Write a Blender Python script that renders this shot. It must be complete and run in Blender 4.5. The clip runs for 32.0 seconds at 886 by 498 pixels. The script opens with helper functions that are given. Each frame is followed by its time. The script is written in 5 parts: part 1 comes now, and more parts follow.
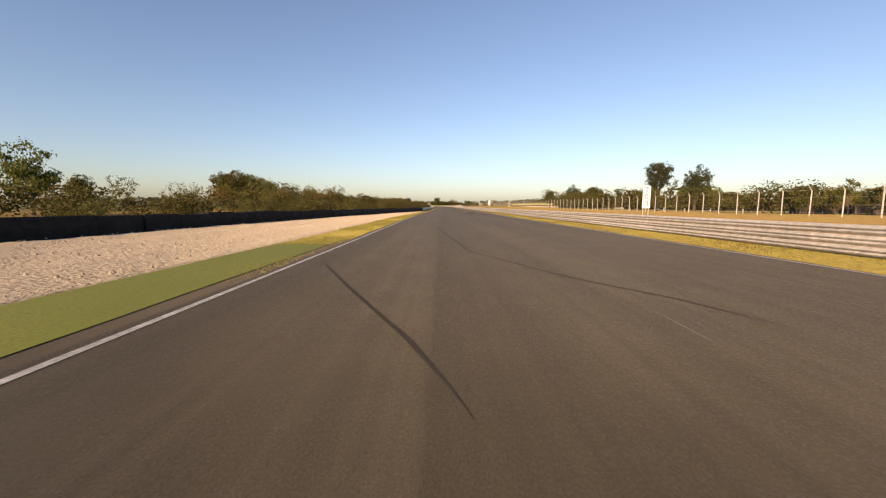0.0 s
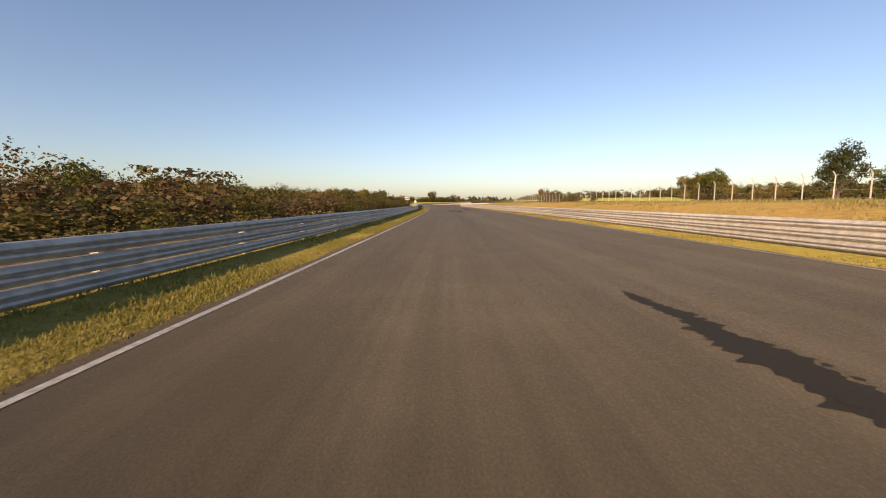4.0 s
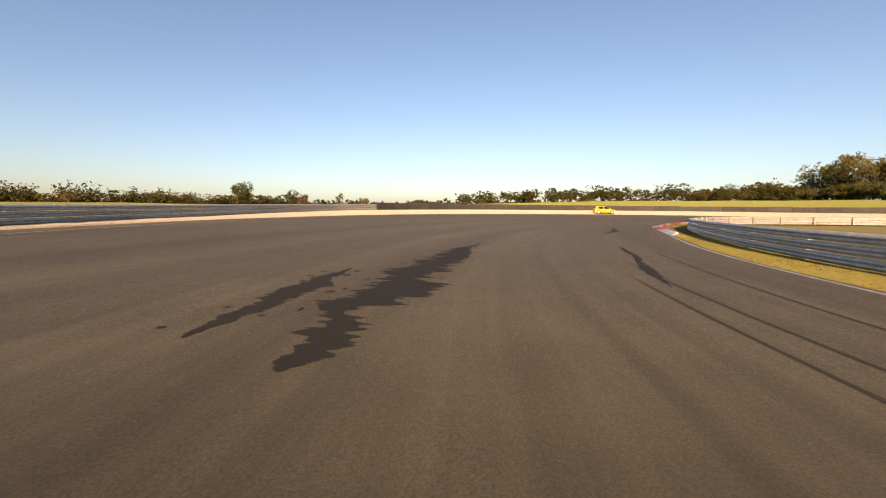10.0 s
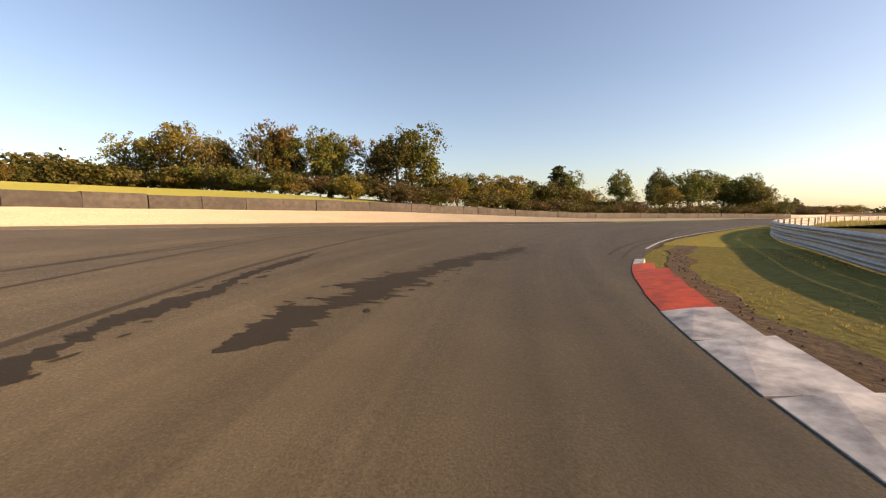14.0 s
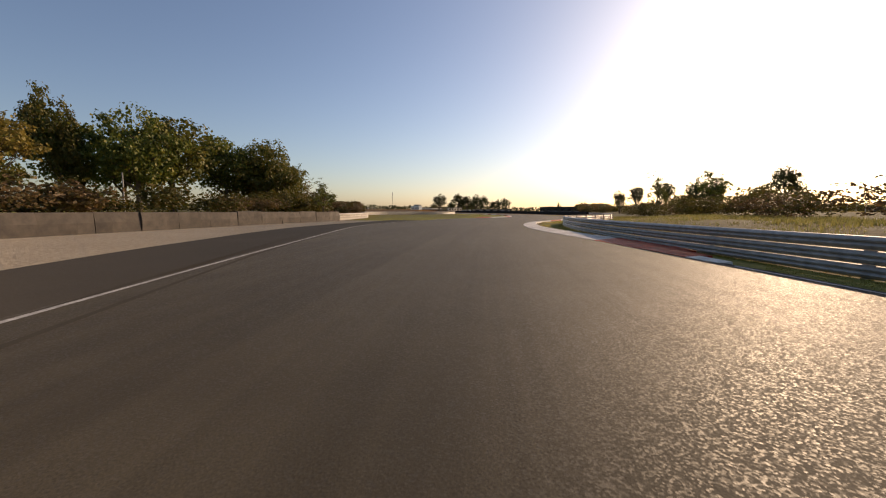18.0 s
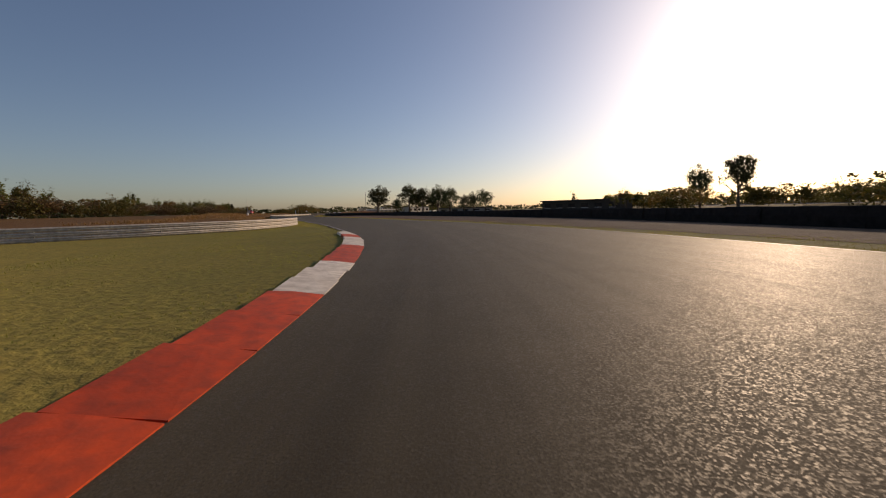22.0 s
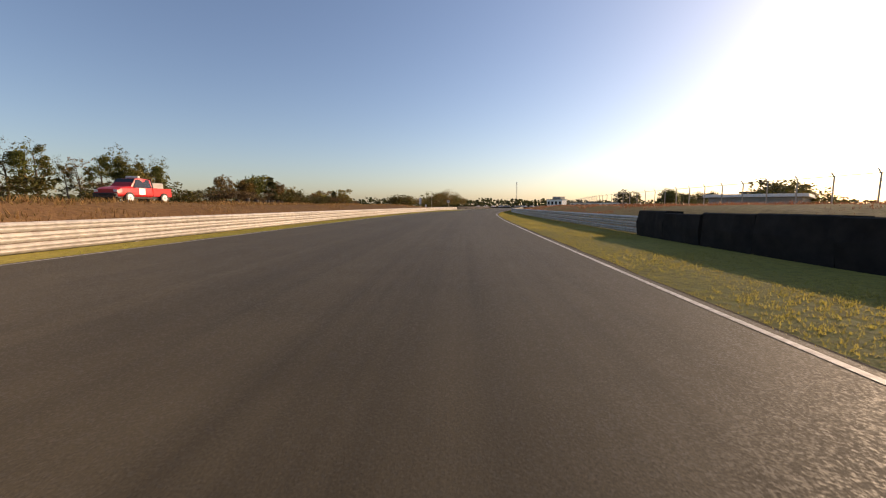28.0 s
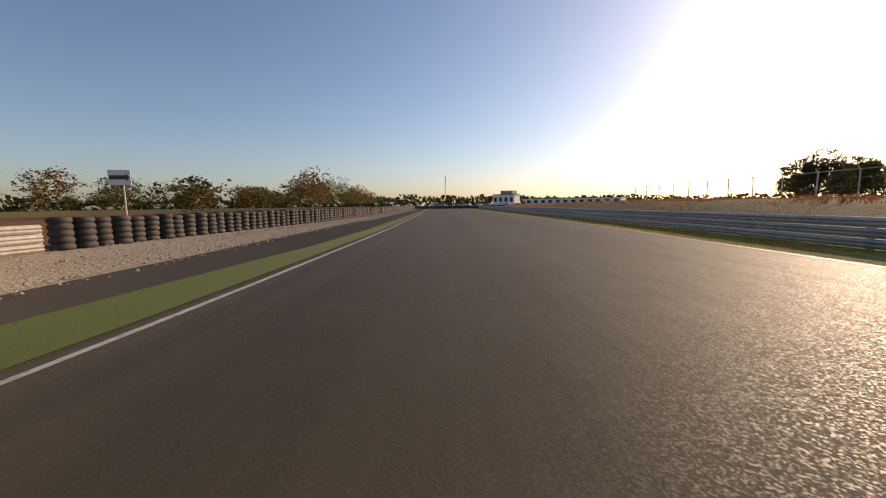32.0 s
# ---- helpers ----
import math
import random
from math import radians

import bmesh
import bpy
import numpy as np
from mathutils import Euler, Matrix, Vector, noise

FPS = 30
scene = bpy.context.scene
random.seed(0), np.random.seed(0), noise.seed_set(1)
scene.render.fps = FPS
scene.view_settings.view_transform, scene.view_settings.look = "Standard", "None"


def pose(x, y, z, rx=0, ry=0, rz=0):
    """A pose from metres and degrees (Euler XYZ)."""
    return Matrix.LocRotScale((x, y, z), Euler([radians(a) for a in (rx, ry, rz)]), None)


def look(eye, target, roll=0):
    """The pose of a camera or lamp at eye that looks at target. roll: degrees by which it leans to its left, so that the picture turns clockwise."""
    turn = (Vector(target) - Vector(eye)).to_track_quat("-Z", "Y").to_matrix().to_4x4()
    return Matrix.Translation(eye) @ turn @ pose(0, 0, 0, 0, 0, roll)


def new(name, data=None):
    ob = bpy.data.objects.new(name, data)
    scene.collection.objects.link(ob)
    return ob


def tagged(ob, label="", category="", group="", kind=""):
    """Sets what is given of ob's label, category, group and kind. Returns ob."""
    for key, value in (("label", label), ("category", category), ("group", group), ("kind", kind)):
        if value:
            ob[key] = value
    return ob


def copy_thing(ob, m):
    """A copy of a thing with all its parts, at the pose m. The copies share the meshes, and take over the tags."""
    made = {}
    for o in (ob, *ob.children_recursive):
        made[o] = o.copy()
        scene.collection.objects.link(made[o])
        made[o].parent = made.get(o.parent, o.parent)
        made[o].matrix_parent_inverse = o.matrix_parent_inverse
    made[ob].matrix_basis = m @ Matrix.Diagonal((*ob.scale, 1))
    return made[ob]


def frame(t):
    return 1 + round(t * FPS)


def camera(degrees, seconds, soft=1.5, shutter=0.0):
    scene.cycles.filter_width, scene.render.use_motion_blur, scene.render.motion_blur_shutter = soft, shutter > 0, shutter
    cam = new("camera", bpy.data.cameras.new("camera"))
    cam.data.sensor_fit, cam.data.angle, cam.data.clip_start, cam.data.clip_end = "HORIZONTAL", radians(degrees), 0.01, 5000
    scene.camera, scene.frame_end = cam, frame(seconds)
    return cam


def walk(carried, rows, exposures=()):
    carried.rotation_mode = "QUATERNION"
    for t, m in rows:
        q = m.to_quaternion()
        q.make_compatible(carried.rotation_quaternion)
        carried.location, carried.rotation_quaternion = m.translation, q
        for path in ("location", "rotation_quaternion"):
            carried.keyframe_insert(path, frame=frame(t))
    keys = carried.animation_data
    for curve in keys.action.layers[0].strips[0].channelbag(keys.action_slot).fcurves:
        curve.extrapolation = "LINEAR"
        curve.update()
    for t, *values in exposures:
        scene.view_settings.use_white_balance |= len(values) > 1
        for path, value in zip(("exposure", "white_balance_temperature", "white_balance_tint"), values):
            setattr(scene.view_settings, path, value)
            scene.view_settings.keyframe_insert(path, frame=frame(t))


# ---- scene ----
# seconds, stops, kelvin, tint
EXPO = [(0, 0.68, 8100, 23), (6, 0.7, 8300, 23), (12.5, 0.74, 8700, 23), (14, 1.06, 9200, 23), (15.5, 1.15, 9100, 23), (17.5, 0.46, 8500, 21.5), (19, -0.3, 7800, 21), (20.5, -0.75, 7800, 21.5), (22, -0.4, 7800, 21.5), (23.5, 0.13, 8200, 21.5), (25.5, 0.48, 8500, 22), (28, 0.5, 8100, 21.5), (32, 0.22, 7800, 21.5)]
cam = camera(97.3, 32.0, soft=1.15, shutter=0.01)
EYE = 1.18
# seconds, x, y, pitch, roll, yaw
PATH = [
    (0, 0.00, 0.00, -6.31, -0.23, 0.00), (0.5, -0.05, 19.27, -6.96, -1.20, -0.12), (1, -0.41, 38.56, -7.04, -1.40, -0.35), (1.5, -0.27, 57.68, -6.80, -0.59, 0.29),
    (2, 0.14, 76.54, -6.76, -0.41, 0.48), (2.5, 0.01, 95.16, -6.72, -0.25, 0.60), (3, -0.22, 113.74, -7.15, -0.28, 0.44), (3.5, -0.46, 132.30, -6.92, 0.06, 0.61),
    (4, -0.29, 150.79, -6.68, 0.15, -0.45), (4.5, 0.11, 169.14, -6.62, 0.12, -0.88), (5, 0.44, 187.26, -6.79, 0.09, -0.05), (5.5, 0.42, 204.98, -7.03, 0.14, 1.42),
    (6, 0.16, 222.11, -6.96, 0.31, 1.66), (6.5, -0.31, 238.53, -6.96, 0.50, 1.72), (7, -1.01, 254.20, -6.85, 0.25, 1.48), (7.5, -1.25, 269.11, -6.78, 0.07, 1.09),
    (8, -1.26, 283.04, -6.70, -0.12, -0.34), (8.5, -1.37, 295.77, -6.26, -0.04, -3.85), (9, -0.51, 307.21, -6.24, 0.03, -9.42), (9.5, 1.27, 317.27, -6.28, 0.36, -15.70),
    (10, 4.68, 325.74, -5.64, -0.42, -23.18), (10.5, 8.78, 333.41, -5.67, -0.06, -31.07), (11, 14.16, 339.99, -5.76, -0.32, -39.19), (11.5, 20.39, 345.64, -5.93, -0.45, -47.73),
    (12, 27.13, 350.59, -6.07, -0.05, -57.02), (12.5, 34.39, 354.96, -5.83, -0.27, -67.90), (13, 42.49, 357.43, -6.14, -0.57, -80.67), (13.5, 50.84, 357.81, -6.14, -0.24, -94.87),
    (14, 58.69, 355.23, -5.53, -0.29, -108.18), (14.5, 66.16, 351.21, -5.48, -0.34, -120.72), (15, 73.62, 345.71, -5.31, -0.21, -132.59), (15.5, 80.45, 338.36, -5.02, 0.86, -142.78),
    (16, 86.30, 329.62, -5.31, 1.06, -150.04), (16.5, 91.31, 319.96, -5.56, 0.90, -155.35), (17, 95.62, 309.60, -5.59, 0.63, -159.58), (17.5, 99.25, 298.73, -5.50, 0.28, -163.54),
    (18, 101.21, 287.33, -5.68, -0.28, -168.04), (18.5, 101.99, 275.97, -6.23, -0.60, -172.59), (19, 103.30, 265.19, -6.11, -0.82, -177.61), (19.5, 103.33, 254.16, -5.52, -0.77, -181.59),
    (20, 102.73, 242.71, -5.03, -0.40, -184.93), (20.5, 101.83, 230.92, -4.86, 0.69, -184.82), (21, 101.62, 219.00, -5.58, 1.06, -181.40), (21.5, 101.73, 207.28, -5.86, 1.42, -176.15),
    (22, 103.06, 195.72, -5.69, 1.32, -169.90), (22.5, 105.49, 184.30, -5.79, 1.30, -164.21), (23, 109.10, 172.97, -5.97, 1.17, -158.67), (23.5, 113.91, 161.73, -5.84, 1.50, -153.47),
    (24, 119.80, 150.58, -5.83, 1.71, -149.05), (24.5, 126.53, 139.47, -5.91, 1.90, -146.33), (25, 133.94, 128.39, -6.21, 1.78, -144.68), (25.5, 141.81, 117.31, -6.33, 1.65, -144.26),
    (26, 149.90, 106.10, -6.36, 1.10, -144.31), (26.5, 158.09, 94.61, -6.40, 0.56, -144.98), (27, 166.28, 82.68, -6.45, 0.18, -146.27), (27.5, 174.40, 70.14, -6.48, -0.04, -148.06),
    (28, 181.66, 56.54, -6.33, -0.14, -150.08), (28.5, 188.83, 42.69, -6.23, 0.02, -151.65), (29, 195.74, 28.88, -6.37, 0.26, -153.03), (29.5, 202.49, 15.33, -6.25, 0.53, -154.36),
    (30, 208.52, 1.75, -6.36, 0.43, -155.53), (30.5, 214.09, -11.86, -6.49, 0.03, -156.82), (31, 219.29, -25.47, -6.50, 0.22, -158.39), (31.5, 224.00, -39.11, -6.57, 0.45, -159.95),
    (32, 228.72, -52.51, -6.52, 0.69, -161.10),
]
walk(cam, [(t, pose(x, y, EYE, 90 + p, r, w)) for t, x, y, p, r, w in PATH],
     exposures=EXPO)

# ---------------------------------------------------------------- light
SUN_AZ, SUN_EL = radians(149.0), radians(19.0)
world = bpy.data.worlds.new("world")
scene.world = world
world.use_nodes = True
wn = world.node_tree.nodes
sky = wn.new("ShaderNodeTexSky")
sky.sky_type, sky.sun_disc = 'NISHITA', False
sky.sun_elevation, sky.sun_rotation = SUN_EL, -SUN_AZ
sky.air_density, sky.dust_density, sky.ozone_density = 1.0, 1.1, 4.2
world.node_tree.links.new(sky.outputs[0], wn["Background"].inputs[0])
wn["Background"].inputs[1].default_value = 0.124
sun = new("sun", bpy.data.lights.new("sun", "SUN"))
sun.data.energy, sun.data.angle, sun.data.color = 5.0, radians(0.53), (1.0, 0.82, 0.60)
sun.matrix_world = look((0, 0, 50), (math.sin(SUN_AZ) * math.cos(SUN_EL), -math.cos(SUN_AZ) * math.cos(SUN_EL), 50 - math.sin(SUN_EL)))

# ---------------------------------------------------------------- materials


def mat(name, rough=0.8, metal=0.0, spec=0.5):
    m = bpy.data.materials.new(name)
    m.use_nodes = True
    b = m.node_tree.nodes["Principled BSDF"]
    b.inputs["Roughness"].default_value = rough
    b.inputs["Metallic"].default_value = metal
    b.inputs["Specular IOR Level"].default_value = spec
    return m, m.node_tree.nodes, m.node_tree.links, b


def noise_node(n, l, scale, detail=4.0, coord="Object", rough=0.6):
    tc = n.new("ShaderNodeTexCoord")
    t = n.new("ShaderNodeTexNoise")
    t.inputs["Scale"].default_value, t.inputs["Detail"].default_value = scale, detail
    t.inputs["Roughness"].default_value = rough
    l.new(tc.outputs[coord], t.inputs["Vector"])
    return t


def ramp(n, l, src, stops):
    r = n.new("ShaderNodeValToRGB")
    r.color_ramp.elements.remove(r.color_ramp.elements[1])
    for i, (p, c) in enumerate(stops):
        e = r.color_ramp.elements[0] if i == 0 else r.color_ramp.elements.new(p)
        e.position, e.color = p, (*c, 1)
    l.new(src, r.inputs[0])
    return r


def mix(n, l, a, b, fac, mode='MIX'):
    x = n.new("ShaderNodeMix")
    x.data_type, x.blend_type = 'RGBA', mode
    for s, v in ((x.inputs[0], fac), (x.inputs[6], a), (x.inputs[7], b)):
        if hasattr(v, "is_linked"):
            l.new(v, s)
        else:
            s.default_value = v if not isinstance(v, tuple) else (*v, 1)
    return x.outputs[2]


def bump(n, l, b, src, strength=0.3, dist=0.02):
    x = n.new("ShaderNodeBump")
    x.inputs["Strength"].default_value, x.inputs["Distance"].default_value = strength, dist
    l.new(src, x.inputs["Height"])
    l.new(x.outputs[0], b.inputs["Normal"])


def two_scale(name, c0, c1, c2, big=0.15, small=8.0, rough=0.85, metal=0.0, bs=0.3, bd=0.02, spec=0.4, coord="Object", per=0.0):
    m, n, l, b = mat(name, rough, metal, spec)
    a = noise_node(n, l, big, 4, coord)
    f = noise_node(n, l, small, 5, coord)
    r = ramp(n, l, a.outputs[0], [(0.3, c0), (0.7, c1)])
    g = ramp(n, l, f.outputs[0], [(0.35, (0, 0, 0)), (0.75, (1, 1, 1))])
    out = mix(n, l, r.outputs[0], c2, g.outputs[0])
    if per:
        oi = n.new("ShaderNodeObjectInfo")
        hs = n.new("ShaderNodeHueSaturation")
        mr = n.new("ShaderNodeMapRange")
        mr.inputs[3].default_value, mr.inputs[4].default_value = 1 - per, 1 + per
        l.new(oi.outputs["Random"], mr.inputs[0])
        l.new(mr.outputs[0], hs.inputs["Value"])
        l.new(out, hs.inputs["Color"])
        out = hs.outputs[0]
    l.new(out, b.inputs["Base Color"])
    bump(n, l, b, f.outputs[0], bs, bd)
    return m


def road_material():
    """Worn asphalt: aggregate, broad wear, and rubber laid down along the course."""
    m, n, l, b = mat("asphalt", 0.6, 0.0, 0.2)
    b.inputs["Diffuse Roughness"].default_value = 0.45
    big = noise_node(n, l, 0.08, 5)
    mid = noise_node(n, l, 0.9, 6)
    grain = noise_node(n, l, 62, 3, rough=0.85)
    at_course = n.new("ShaderNodeAttribute")
    at_course.attribute_name = "course"
    lanes = []
    for along, across, lo, hi in ((0.011, 0.55, 0.80, 1.12), (0.03, 2.6, 0.86, 1.10), (0.06, 9.0, 0.92, 1.06)):
        mp = n.new("ShaderNodeMapping")
        mp.inputs["Scale"].default_value = (along, across, 1)
        l.new(at_course.outputs["Vector"], mp.inputs["Vector"])
        t = n.new("ShaderNodeTexNoise")
        t.inputs["Scale"].default_value, t.inputs["Detail"].default_value = 1.0, 4.0
        l.new(mp.outputs[0], t.inputs["Vector"])
        lanes.append(ramp(n, l, t.outputs[0], [(0.32, (lo, lo, lo)), (0.66, (hi, hi, hi))]))
    r = ramp(n, l, big.outputs[0], [(0.3, (0.063, 0.052, 0.0335)), (0.7, (0.081, 0.067, 0.0435))])
    k = ramp(n, l, mid.outputs[0], [(0.35, (0.88, 0.88, 0.88)), (0.7, (1.08, 1.08, 1.08))])
    g = ramp(n, l, grain.outputs[0], [(0.32, (0.6, 0.6, 0.6)), (0.68, (1.4, 1.38, 1.35))])
    c = r.outputs[0]
    for q in [k, g] + lanes:
        c = mix(n, l, c, q.outputs[0], 1.0, 'MULTIPLY')
    l.new(c, b.inputs["Base Color"])
    chips = n.new("ShaderNodeTexVoronoi")
    chips.inputs["Scale"].default_value = 74
    tc = n.new("ShaderNodeTexCoord")
    l.new(tc.outputs["Object"], chips.inputs["Vector"])
    worn = n.new("ShaderNodeSeparateColor")
    l.new(chips.outputs["Color"], worn.inputs[0])
    q = ramp(n, l, worn.outputs[0], [(0.5, (0.85, 0.85, 0.85)), (0.8, (0.62, 0.62, 0.62)), (1.0, (0.52, 0.52, 0.52))])
    l.new(q.outputs[0], b.inputs["Roughness"])
    high = mix(n, l, chips.outputs["Distance"], worn.outputs[1], 0.5)
    high = mix(n, l, high, grain.outputs[0], 0.4)
    bump(n, l, b, high, 0.3, 0.006)
    return m


M_ASPHALT = road_material()
M_PAD = two_scale("run_off_asphalt", (0.080, 0.067, 0.050), (0.10, 0.084, 0.064), (0.064, 0.054, 0.041), 0.2, 40, 0.85)
M_LINE = two_scale("white_paint", (0.36, 0.345, 0.315), (0.60, 0.58, 0.54), (0.17, 0.16, 0.145), 0.5, 11, 0.65)
M_GRASS = two_scale("dry_grass", (0.27, 0.215, 0.055), (0.20, 0.185, 0.045), (0.14, 0.105, 0.035), 0.5, 7, 0.95, bs=1.0, bd=0.06)
M_LAWN = two_scale("mown_lawn", (0.38, 0.30, 0.078), (0.29, 0.255, 0.065), (0.19, 0.155, 0.05), 0.5, 7, 0.95, bs=1.0, bd=0.05)
M_SOIL = two_scale("bare_soil", (0.05, 0.036, 0.024), (0.08, 0.058, 0.038), (0.12, 0.09, 0.06), 0.9, 12, 0.95, bs=0.8, bd=0.03)
M_FIELD = two_scale("field", (0.16, 0.12, 0.045), (0.13, 0.13, 0.04), (0.10, 0.075, 0.035), 0.02, 1.2, 0.95, bs=0.5, bd=0.1)
M_GREEN = two_scale("green_paint", (0.15, 0.17, 0.012), (0.19, 0.20, 0.02), (0.11, 0.12, 0.015), 0.5, 20, 0.8)
M_GRAVEL = two_scale("gravel", (0.46, 0.38, 0.275), (0.54, 0.45, 0.33), (0.33, 0.26, 0.18), 0.3, 9, 0.95, bs=1.0, bd=0.08)
M_STEEL = two_scale("galvanised_steel", (0.46, 0.425, 0.38), (0.56, 0.52, 0.465), (0.30, 0.275, 0.245), 0.4, 5, 0.5, metal=0.12, spec=0.2, bs=0.05, per=0.1)
M_BELT = two_scale("rubber_belt", (0.009, 0.008, 0.008), (0.016, 0.014, 0.013), (0.026, 0.023, 0.02), 0.6, 3, 0.8, spec=0.15)
M_BARK = two_scale("bark", (0.09, 0.07, 0.05), (0.13, 0.10, 0.075), (0.06, 0.045, 0.035), 1, 10, 0.95, bs=0.8)
M_RED = two_scale("red_paint", (0.48, 0.055, 0.014), (0.58, 0.075, 0.02), (0.22, 0.04, 0.02), 0.8, 5, 0.6, spec=0.2, per=0.12)
M_WHITE = two_scale("board_white", (0.78, 0.78, 0.76), (0.82, 0.82, 0.80), (0.72, 0.72, 0.70), 1, 6, 0.5)

M_SCRUB = two_scale("scrub_grass", (0.25, 0.16, 0.055), (0.22, 0.18, 0.055), (0.13, 0.085, 0.035), 0.12, 3.0, 0.95, bs=1.0, bd=0.12)
M_HEATH = two_scale("brown_heath", (0.20, 0.105, 0.05), (0.24, 0.14, 0.06), (0.11, 0.065, 0.032), 0.12, 3.0, 0.95, bs=1.0, bd=0.12)
M_MEADOW = two_scale("meadow", (0.21, 0.21, 0.055), (0.16, 0.185, 0.045), (0.19, 0.16, 0.05), 0.06, 2.5, 0.95, bs=0.8, bd=0.08)
M_WORN = two_scale("worn_paint", (0.12, 0.11, 0.095), (0.55, 0.52, 0.47), (0.09, 0.08, 0.07), 1.6, 7, 0.7)
M_GREEN2 = two_scale("dark_green_paint", (0.085, 0.115, 0.011), (0.105, 0.135, 0.016), (0.065, 0.085, 0.013), 0.5, 20, 0.8)
M_GRAVEL2 = two_scale("brown_gravel", (0.29, 0.175, 0.115), (0.36, 0.225, 0.15), (0.19, 0.11, 0.075), 0.3, 9, 0.95, bs=1.0, bd=0.08)
M_BELT2 = two_scale("weathered_belt", (0.055, 0.045, 0.037), (0.085, 0.07, 0.056), (0.035, 0.03, 0.026), 0.5, 2.5, 0.85, per=0.18)
M_WET = two_scale("damp_asphalt", (0.034, 0.029, 0.021), (0.044, 0.0375, 0.027), (0.027, 0.023, 0.017), 0.5, 60, 0.8, bs=0.7, bd=0.009, spec=0.1)
M_RUBBER = two_scale("rubbered_asphalt", (0.052, 0.0435, 0.0305), (0.062, 0.052, 0.036), (0.046, 0.0385, 0.0275), 0.4, 22, 0.8, bs=0.5, bd=0.01, spec=0.1)
M_SCRATCH = two_scale("scraped_asphalt", (0.25, 0.23, 0.20), (0.32, 0.29, 0.25), (0.2, 0.18, 0.16), 1, 9, 0.8)
M_YELLOW = two_scale("yellow_paint", (0.75, 0.55, 0.02), (0.80, 0.60, 0.03), (0.6, 0.45, 0.03), 1, 9, 0.6)
M_KERB = two_scale("scuffed_white_paint", (0.40, 0.37, 0.335), (0.68, 0.64, 0.58), (0.06, 0.054, 0.048), 1.1, 3.6, 0.44, per=0.15)
M_KERB2 = two_scale("clean_kerb_paint", (0.56, 0.53, 0.48), (0.70, 0.67, 0.61), (0.36, 0.33, 0.29), 0.9, 5, 0.6, spec=0.15, per=0.12)
M_DIRT = two_scale("trodden_earth", (0.16, 0.105, 0.06), (0.21, 0.145, 0.085), (0.10, 0.068, 0.042), 0.8, 9, 0.95, bs=0.9, bd=0.05)
M_TYRE = two_scale("tyre_rubber", (0.028, 0.026, 0.025), (0.045, 0.041, 0.037), (0.06, 0.052, 0.045), 1.2, 6, 0.75, per=0.25)


def leaf_material(name, c0, c1, c2, per=0.25, through_light=0.35):
    m = bpy.data.materials.new(name)
    m.use_nodes = True
    n, l = m.node_tree.nodes, m.node_tree.links
    b = n["Principled BSDF"]
    b.inputs["Roughness"].default_value = 0.6
    b.inputs["Specular IOR Level"].default_value = 0.25
    g = n.new("ShaderNodeNewGeometry")
    r = ramp(n, l, g.outputs["Random Per Island"], [(0.0, c0), (0.5, c1), (1.0, c2)])
    oi = n.new("ShaderNodeObjectInfo")
    hs = n.new("ShaderNodeHueSaturation")
    mr, mh = n.new("ShaderNodeMapRange"), n.new("ShaderNodeMapRange")
    mr.inputs[3].default_value, mr.inputs[4].default_value = 1 - per, 1 + per
    mh.inputs[3].default_value, mh.inputs[4].default_value = 0.47, 0.53
    l.new(oi.outputs["Random"], mr.inputs[0])
    l.new(oi.outputs["Random"], mh.inputs[0])
    l.new(mr.outputs[0], hs.inputs["Value"])
    l.new(mh.outputs[0], hs.inputs["Hue"])
    l.new(r.outputs[0], hs.inputs["Color"])
    l.new(hs.outputs[0], b.inputs["Base Color"])
    t = n.new("ShaderNodeBsdfTranslucent")
    l.new(hs.outputs[0], t.inputs[0])
    x = n.new("ShaderNodeMixShader")
    x.inputs[0].default_value = through_light
    l.new(b.outputs[0], x.inputs[1])
    l.new(t.outputs[0], x.inputs[2])
    l.new(x.outputs[0], n["Material Output"].inputs[0])
    return m


M_LEAF = leaf_material("green_leaves", (0.055, 0.072, 0.014), (0.10, 0.105, 0.020), (0.16, 0.13, 0.030))
M_LEAF2 = leaf_material("autumn_leaves", (0.14, 0.10, 0.020), (0.20, 0.13, 0.030), (0.15, 0.13, 0.028))
M_LEAF_DARK = leaf_material("dark_leaves", (0.030, 0.042, 0.014), (0.050, 0.058, 0.018), (0.075, 0.068, 0.022))
M_BRUSH = leaf_material("dry_brush", (0.11, 0.065, 0.030), (0.14, 0.09, 0.04), (0.08, 0.065, 0.025))
M_BLADE = leaf_material("grass_blades", (0.19, 0.175, 0.040), (0.25, 0.215, 0.050), (0.31, 0.25, 0.07), 0.0, 0.5)
M_LAWNBLADE = leaf_material("lawn_blades", (0.26, 0.22, 0.052), (0.33, 0.275, 0.067), (0.38, 0.31, 0.085), 0.0, 0.45)
M_STRAW = leaf_material("straw", (0.26, 0.20, 0.07), (0.33, 0.25, 0.10), (0.17, 0.16, 0.05), 0.0)
M_RUST = leaf_material("rusty_grass", (0.24, 0.11, 0.045), (0.30, 0.16, 0.065), (0.20, 0.13, 0.05), 0.0)
M_BLACK = two_scale("black_paint", (0.015, 0.015, 0.016), (0.025, 0.025, 0.026), (0.02, 0.02, 0.02), 1, 9, 0.5)
M_ARROW = two_scale("grey_arrow", (0.05, 0.045, 0.045), (0.075, 0.07, 0.07), (0.04, 0.04, 0.04), 2, 9, 0.6)
